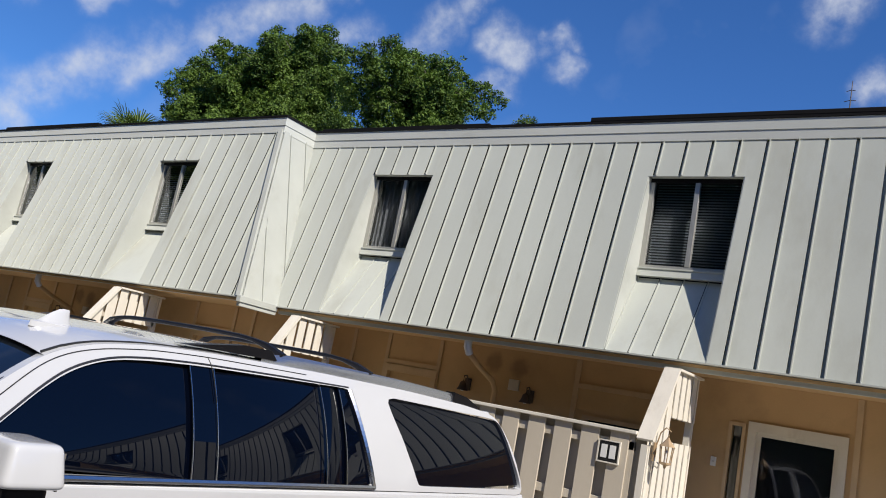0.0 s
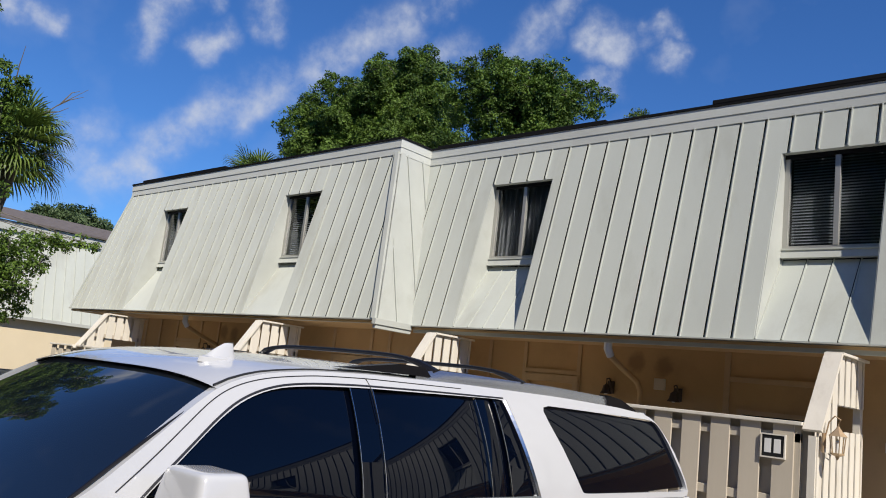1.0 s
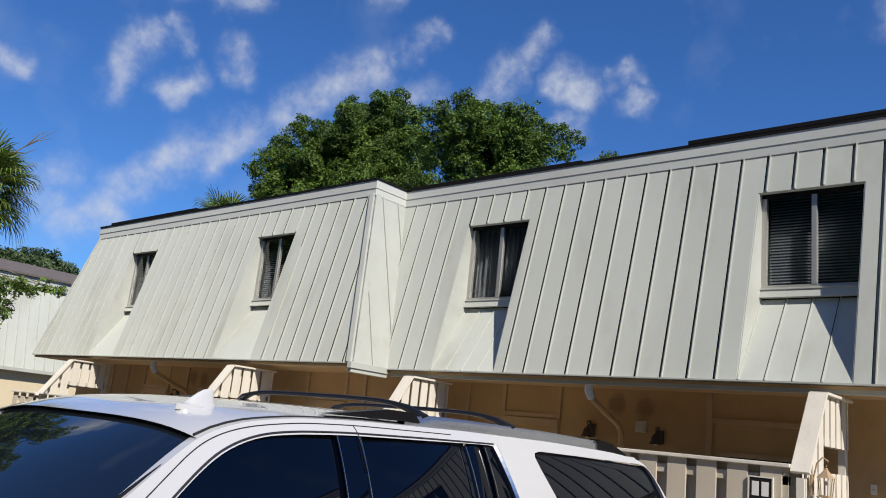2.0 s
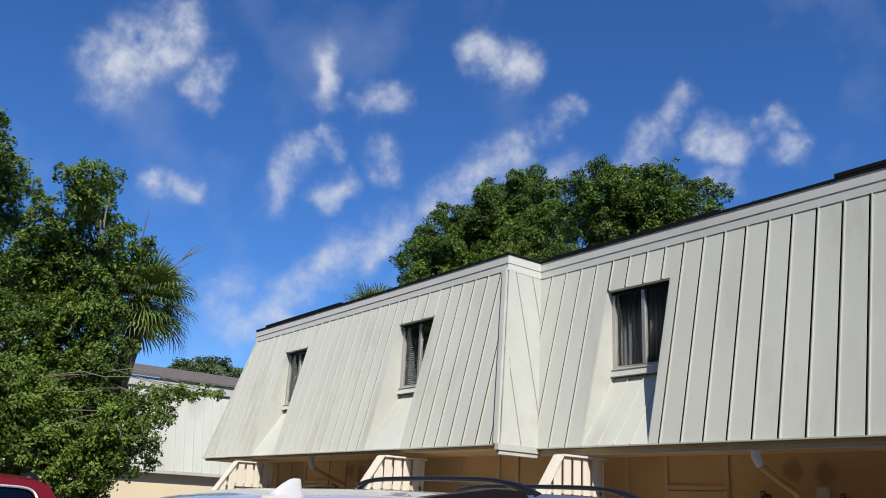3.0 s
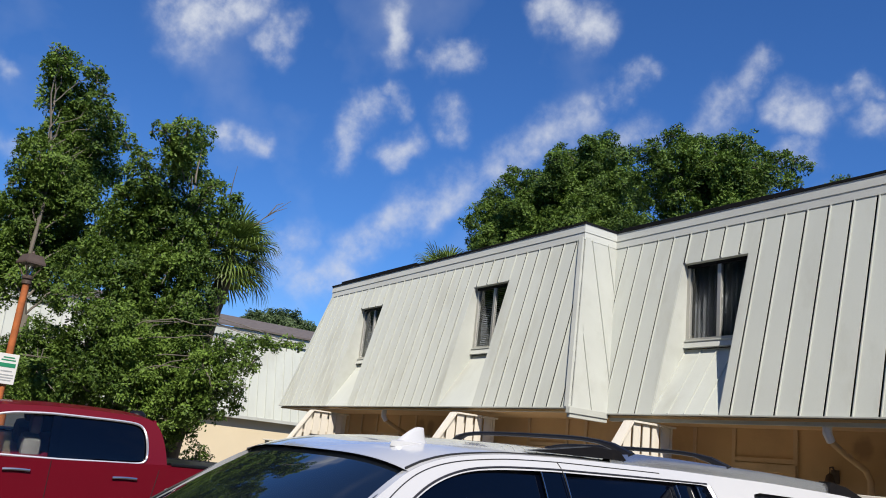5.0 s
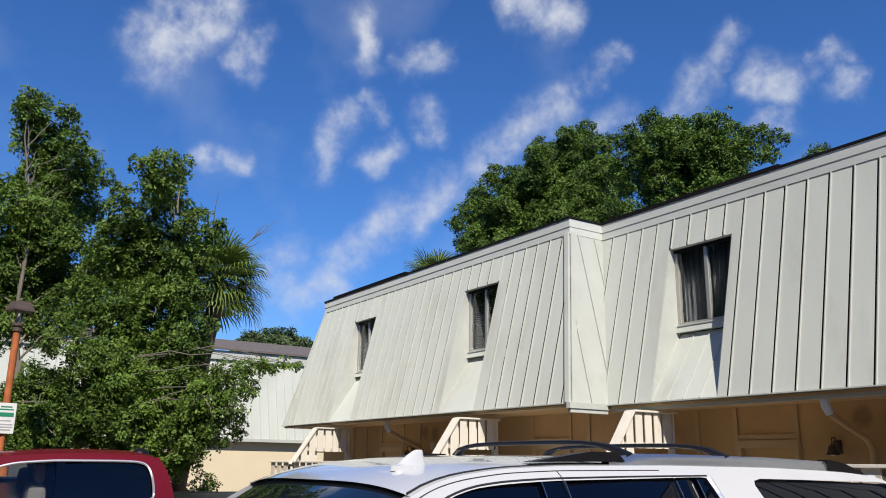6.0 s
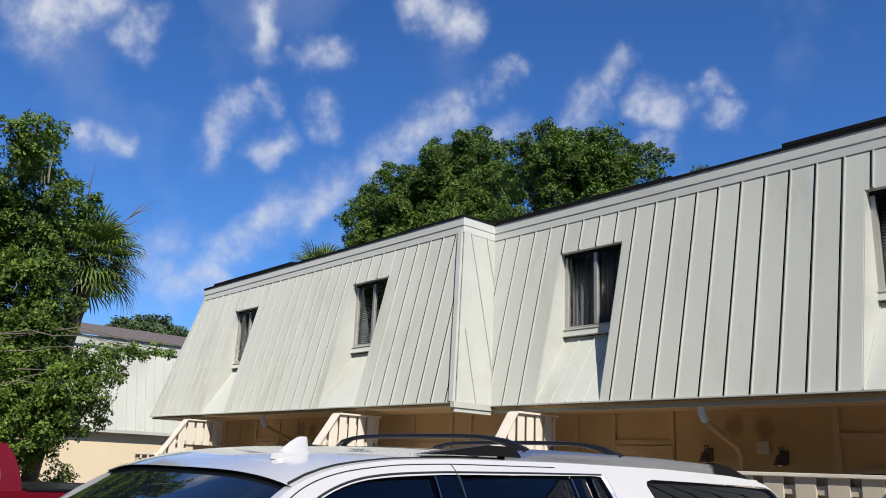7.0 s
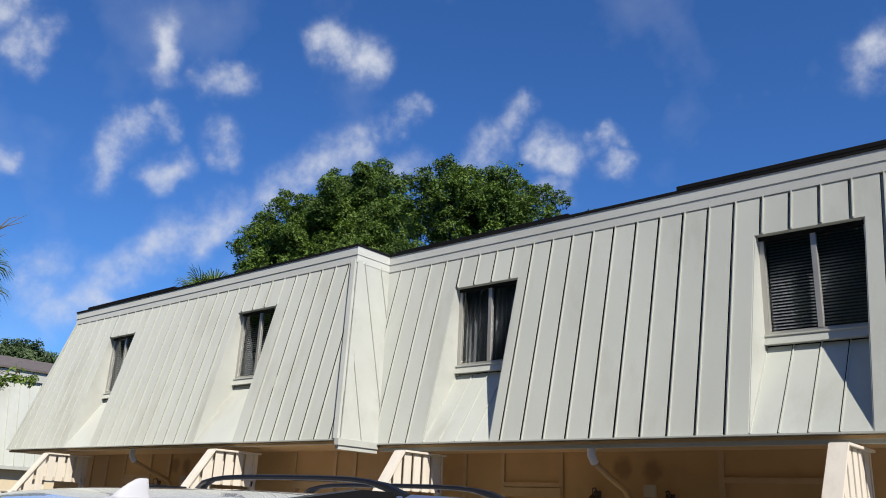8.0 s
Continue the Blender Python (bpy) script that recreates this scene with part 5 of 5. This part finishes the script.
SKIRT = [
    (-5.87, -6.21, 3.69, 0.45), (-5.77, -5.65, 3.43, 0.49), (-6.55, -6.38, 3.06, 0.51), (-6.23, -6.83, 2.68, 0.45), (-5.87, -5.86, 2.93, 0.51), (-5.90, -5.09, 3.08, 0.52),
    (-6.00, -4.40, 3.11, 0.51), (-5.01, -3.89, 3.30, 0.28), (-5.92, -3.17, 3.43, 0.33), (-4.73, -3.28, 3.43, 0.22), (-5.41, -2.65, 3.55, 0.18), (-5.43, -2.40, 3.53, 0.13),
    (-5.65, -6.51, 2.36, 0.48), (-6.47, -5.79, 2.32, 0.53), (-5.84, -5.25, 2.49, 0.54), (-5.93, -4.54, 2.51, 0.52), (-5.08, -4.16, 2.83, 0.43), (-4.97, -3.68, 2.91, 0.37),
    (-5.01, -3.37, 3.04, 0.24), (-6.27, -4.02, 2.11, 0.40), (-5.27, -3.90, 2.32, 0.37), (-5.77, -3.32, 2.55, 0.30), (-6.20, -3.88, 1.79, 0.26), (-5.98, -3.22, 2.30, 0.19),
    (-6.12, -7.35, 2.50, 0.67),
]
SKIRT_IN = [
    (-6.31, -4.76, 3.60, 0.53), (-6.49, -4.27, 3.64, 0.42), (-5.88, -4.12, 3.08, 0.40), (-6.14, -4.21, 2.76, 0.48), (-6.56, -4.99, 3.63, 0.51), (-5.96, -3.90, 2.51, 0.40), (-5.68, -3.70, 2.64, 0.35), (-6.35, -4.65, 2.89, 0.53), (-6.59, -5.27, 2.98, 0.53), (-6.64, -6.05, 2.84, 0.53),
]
OAK_A = [
    (-20.39, 11.36, 12.16, 0.50), (-20.49, 11.96, 12.87, 0.68), (-20.71, 12.83, 13.70, 0.75), (-18.43, 11.66, 13.67, 0.49), (-19.91, 13.02, 14.90, 0.40), (-19.95, 13.63, 14.32, 0.46),
    (-20.94, 13.45, 12.96, 0.82), (-18.10, 12.34, 12.40, 0.70), (-19.79, 14.46, 14.81, 0.77), (-16.87, 12.89, 14.72, 0.54), (-18.08, 13.62, 13.53, 0.94), (-17.93, 14.04, 15.88, 0.34),
    (-18.42, 15.37, 15.75, 0.76), (-16.40, 14.29, 15.70, 0.56), (-17.18, 16.19, 16.67, 0.59), (-16.97, 15.27, 14.97, 0.96), (-17.31, 14.21, 13.80, 1.00), (-15.55, 15.36, 15.18, 0.72),
    (-15.98, 14.93, 13.73, 0.98), (-16.73, 14.12, 12.64, 0.92), (-15.26, 15.33, 14.08, 0.82), (-17.62, 16.26, 13.27, 0.86), (-17.18, 17.87, 14.31, 0.83),
]
OAK_B = [
    (-10.80, 11.60, 12.92, 0.46), (-10.23, 11.52, 13.07, 0.36), (-11.90, 13.95, 13.84, 0.60), (-10.55, 12.99, 13.96, 0.47), (-10.09, 12.74, 14.08, 0.28), (-9.70, 12.78, 13.24, 0.55),
    (-11.49, 13.11, 12.69, 0.48), (-10.40, 14.35, 14.15, 0.44), (-9.38, 13.87, 13.51, 0.52), (-8.89, 13.99, 13.74, 0.42), (-7.91, 13.47, 13.11, 0.50), (-9.21, 15.87, 13.79, 0.49),
    (-8.52, 13.27, 12.38, 0.72), (-10.13, 13.79, 12.81, 0.61), (-9.44, 15.73, 13.03, 0.69), (-7.73, 14.31, 12.32, 0.50), (-8.31, 15.92, 13.37, 0.48), (-8.39, 16.52, 13.90, 0.20),
    (-7.69, 15.99, 13.24, 0.34), (-7.69, 16.65, 13.20, 0.29), (-10.02, 12.68, 11.71, 0.59), (-9.95, 14.07, 12.00, 0.70), (-10.87, 12.23, 11.44, 0.59), (-9.93, 15.60, 12.55, 0.64),
]
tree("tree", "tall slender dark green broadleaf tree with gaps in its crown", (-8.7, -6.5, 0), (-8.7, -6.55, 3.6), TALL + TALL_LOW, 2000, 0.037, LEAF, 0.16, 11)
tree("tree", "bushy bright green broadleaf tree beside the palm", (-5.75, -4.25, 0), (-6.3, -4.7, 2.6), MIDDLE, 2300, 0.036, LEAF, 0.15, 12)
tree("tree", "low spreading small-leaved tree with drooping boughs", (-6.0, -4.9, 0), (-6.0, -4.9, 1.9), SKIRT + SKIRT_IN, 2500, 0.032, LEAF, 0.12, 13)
tree("tree", "large live oak rising behind the flat roof", (-17.5, 13.8, 0), (-17.6, 13.8, 8.5), OAK_A, 520, 0.066, OAK_LEAF, 0.4, 14, deep=True)
tree("tree", "large live oak rising behind the flat roof", (-10.0, 13.4, 0), (-10.2, 13.4, 8.0), OAK_B, 520, 0.062, OAK_LEAF, 0.4, 15, deep=True)

tree("tree", "yellow-green treetop just showing over the roof edge", (-6.5, 16.7, 0), (-6.5, 16.7, 9.7), [(-6.5, 16.7, 12.2, 0.5), (-6.0, 17.0, 11.7, 0.45)], 620, 0.054, PALM_LEAF, 0.2, 16)


def palm(base, top, fronds, reach, seed, label):
    rng = np.random.default_rng(seed)
    p = thing("palm_tree", label, "palm tree")
    base, top = Vector(base), Vector(top)
    bm = bmesh.new()
    pts = [base.lerp(top, k / 10) + Vector((0.05 * math.sin(k), 0.04 * math.cos(k * 1.3), 0)) for k in range(11)]
    add_tube(bm, pts, [0.17, 0.15, 0.14, 0.14, 0.14, 0.14, 0.145, 0.15, 0.16, 0.16, 0.08], 12)
    part("trunk", bm, PALM_BARK, p, smooth=True)
    for i in range(fronds):
        az = i * 2.399 + rng.uniform(-0.2, 0.2)
        el = radians(75 - 125 * (i / fronds) ** 0.85 + rng.uniform(-8, 8))
        d = Vector((math.cos(az) * math.cos(el), math.sin(az) * math.cos(el), math.sin(el)))
        side = d.cross(Vector((0, 0, 1)))
        side = side.normalized() if side.length > 0.05 else Vector((1, 0, 0))
        up = side.cross(d).normalized()
        stalk = reach * rng.uniform(0.42, 0.55)
        hub = top + d * stalk - Vector((0, 0, 0.04))
        bm = bmesh.new()
        add_tube(bm, [top, top.lerp(hub, 0.5) + up * 0.03, hub], [0.018, 0.013, 0.009], 5)
        n = 30
        sag = rng.uniform(0.05, 0.42)
        for k in range(n):
            a = radians(-112 + 224 * k / (n - 1))
            way = (d * math.cos(a) + side * math.sin(a)).normalized()
            ln = reach * rng.uniform(0.60, 0.70) * (0.70 + 0.30 * math.cos(a / 2))
            fold = up * (0.05 if k % 2 else 0.0) * reach + up * 0.10 * reach * abs(math.sin(a))
            w = way.cross(up).normalized() * 0.017
            hang = Vector((0, 0, -ln * (sag + rng.uniform(-0.08, 0.16))))
            b1, b2, tip = hub + way * ln * 0.45 + fold * 0.5, hub + way * ln * 0.78 + fold * 0.4 + hang * 0.25, hub + way * ln * 0.97 + hang * 0.8
            v = [bm.verts.new(q) for q in (hub - w * 0.25, hub + w * 0.25, b1 + w, b1 - w, b2 + w * 0.7, b2 - w * 0.7, tip)]
            bm.faces.new((v[0], v[1], v[2], v[3]))
            bm.faces.new((v[3], v[2], v[4], v[5]))
            bm.faces.new((v[5], v[4], v[6]))
        part("frond", bm, PALM_LEAF, p)


palm((-7.06, -3.95, 0), (-7.00, -3.44, 5.26), 44, 1.00, 21, "cabbage palm with a round head of drooping fan leaves")
palm((-11.9, 4.7, 0), (-11.7, 4.65, 7.12), 28, 1.15, 22, "cabbage palm whose fan leaves show over the roof edge")

rng = np.random.default_rng(31)
hedge = thing("bush", "small clipped dark green bush before the cream wall", "bush")
crown("foliage", rng, [(-7.93, -3.09, 1.46, 0.26), (-8.17, -3.20, 1.35, 0.25), (-7.78, -2.97, 1.35, 0.22), (-8.01, -3.05, 1.14, 0.32)], 2200, 0.03, LEAF, hedge)
part("stems", tube([(-8.01, -3.05, 0), (-7.93, -3.09, 1.46)], 0.03, 6), BARK, hedge)
twigs = thing("bare_twigs", "bare thin twigs rising out of the tree crowns", "twigs")
for a, b, c in (
    ((-6.83, -3.69, 6.23), (-6.73, -3.71, 6.58), (-6.62, -3.71, 6.90)),
    ((-6.80, -3.20, 5.79), (-6.61, -2.94, 6.10), (-6.39, -2.60, 6.44)),
    ((-6.65, -2.99, 6.04), (-6.55, -2.83, 6.19), (-6.44, -2.63, 6.30)),
    ((-6.61, -2.94, 6.10), (-6.51, -2.83, 6.32), (-6.45, -2.72, 6.38)),
    ((-6.74, -3.10, 5.88), (-6.66, -2.93, 5.95), (-6.58, -2.80, 6.06)),
):
    part("twig", tube([a, b, c], [0.014, 0.009, 0.004], 5), BARK, twigs)


# ---- the next building and the distance ----
def far_house():
    h = thing("neighbour_building", "pale batten-clad two-storey building with grey shingle roof behind the trees", "building")
    X, y0, y1, run = -18.0, -7.6, 14.0, 0.7
    part("wall", box((-30, y0 + 0.7, 0), (X - 0.22, y1, 2.6)), FAR_BEIGE, h, "cream ground-storey wall")
    part("mansard", slab([(X, y0, 2.58), (X, y1, 2.58), (X - run, y1, 5.2), (X - run, y0 + 1.4, 5.2)], (-0.1, 0, 0)), SIDING, h)
    part("mansard", slab([(X, y0, 2.58), (X - run, y0 + 1.4, 5.2), (-30, y0 + 1.4, 5.2), (-30, y0, 2.58)], (0, 0.1, 0)), SIDING, h)
    part("eave_trim", box((X - 0.1, y0, 2.49), (X + 0.05, y1, 2.60), 0.01), TRIM, h)
    part("fascia_board", box((X - run - 0.05, y0 + 1.3, 5.16), (X - run + 0.12, y1, 5.46), 0.01), TRIM, h)
    part("fascia_board", box((-30, y0 + 1.28, 5.16), (X - run - 0.05, y0 + 1.42, 5.46), 0.01), TRIM, h)
    part("soffit", box((X - 0.22, y0 + 0.1, 2.50), (X - 0.1, y1, 2.56)), TRIM, h)
    ridge = [(-21.6, y0 + 4.5, 6.22), (-21.6, y1, 6.22)]
    part("roof", slab([(X - run + 0.2, y0 + 1.1, 5.47), (X - run + 0.2, y1, 5.47), ridge[1], ridge[0]], (0, 0, 0.06)), SHINGLE, h)
    part("roof", slab([(X - run + 0.2, y0 + 1.1, 5.47), ridge[0], (-30, y0 + 1.1, 5.47)], (0, 0, 0.06)), SHINGLE, h)
    y = y0 + 0.4
    while y < y1:
        v1 = min(1.0, max(0.05, (y - y0) / 1.4))
        a, b = Vector((X, y, 2.6)), Vector((X - run * v1, y, 2.58 + 2.6 * v1))
        w = Vector((0, 0.022, 0))
        part("batten", slab([a, a + w, b + w, b], (0.035, 0, 0.01)), SEAM, h)
        y += 0.3045


far_house()

for i, (x, y, z, r, s) in enumerate(((-30, 7.6, 6.9, 1.6, 41), (-37, -5.6, 6.9, 1.8, 42), (-44, -9.5, 6.0, 2.2, 43))):
    rg = np.random.default_rng(s)
    cl = [(x + rg.uniform(-r, r), y + rg.uniform(-r, r) * 1.5, z + rg.uniform(-0.5, 0.5) * r - 0.3, r * rg.uniform(0.5, 0.8)) for _ in range(11)]
    tree("tree", "distant dull green tree beyond the shingle roof", (x, y, 0), (x, y, z * 0.6), cl, 480, 0.085, FAR_LEAF, 0.3, s, "distant trees")

# unseen tree belts and plain walls, added to close the place, cutting sky light
def belt(name, points, height, seed):
    rg = np.random.default_rng(seed)
    bm = bmesh.new()
    cols = []
    for i, (x, y) in enumerate(points):
        h = height * rg.uniform(0.75, 1.15)
        cols.append([bm.verts.new((x + rg.uniform(-0.8, 0.8), y + rg.uniform(-0.8, 0.8), h * k / 6)) for k in range(7)])
    for a, b in zip(cols, cols[1:]):
        for k in range(6):
            bm.faces.new((a[k], b[k], b[k + 1], a[k + 1]))
    return tagged(part(name, bm, HEDGE, None), "unseen dark green tree belt added to close the car park", "backdrop", kind="structure")


HEDGE = mat("tree_belt", (0.035, 0.06, 0.02), 0.9, vary=0.6, scale=1.2, grain=9, bump=1.0)
belt("backdrop", [(-48 + 1.6 * i, -24 + 2.0 * math.sin(i * 0.7)) for i in range(56)], 17.0, 51)
belt("backdrop", [(34 + 2 * math.sin(i), -27 + 1.6 * i) for i in range(30)], 11.0, 52)
belt("backdrop", [(-45 + 1.5 * math.sin(i * 0.7), -27 + 1.5 * i) for i in range(11)], 15.0, 54)
belt("backdrop", [(-46 + 1.5 * math.sin(i * 0.9), -27 + 1.6 * i) for i in range(42)], 6.0, 53)


# ---- ground ----
tagged(part("ground", box((-400, -400, -0.3), (400, 400, 0.0)), ASPHALT, None), "dark grey asphalt car park reaching the horizon", "ground", kind="structure")
tagged(part("pavement", box((LEFT_END - 2, -2.6, 0.0), (RIGHT_END, 8.0, 0.14), 0.02), CONCRETE, None), "pale concrete walk and porch slab with kerb", "pavement", kind="structure")
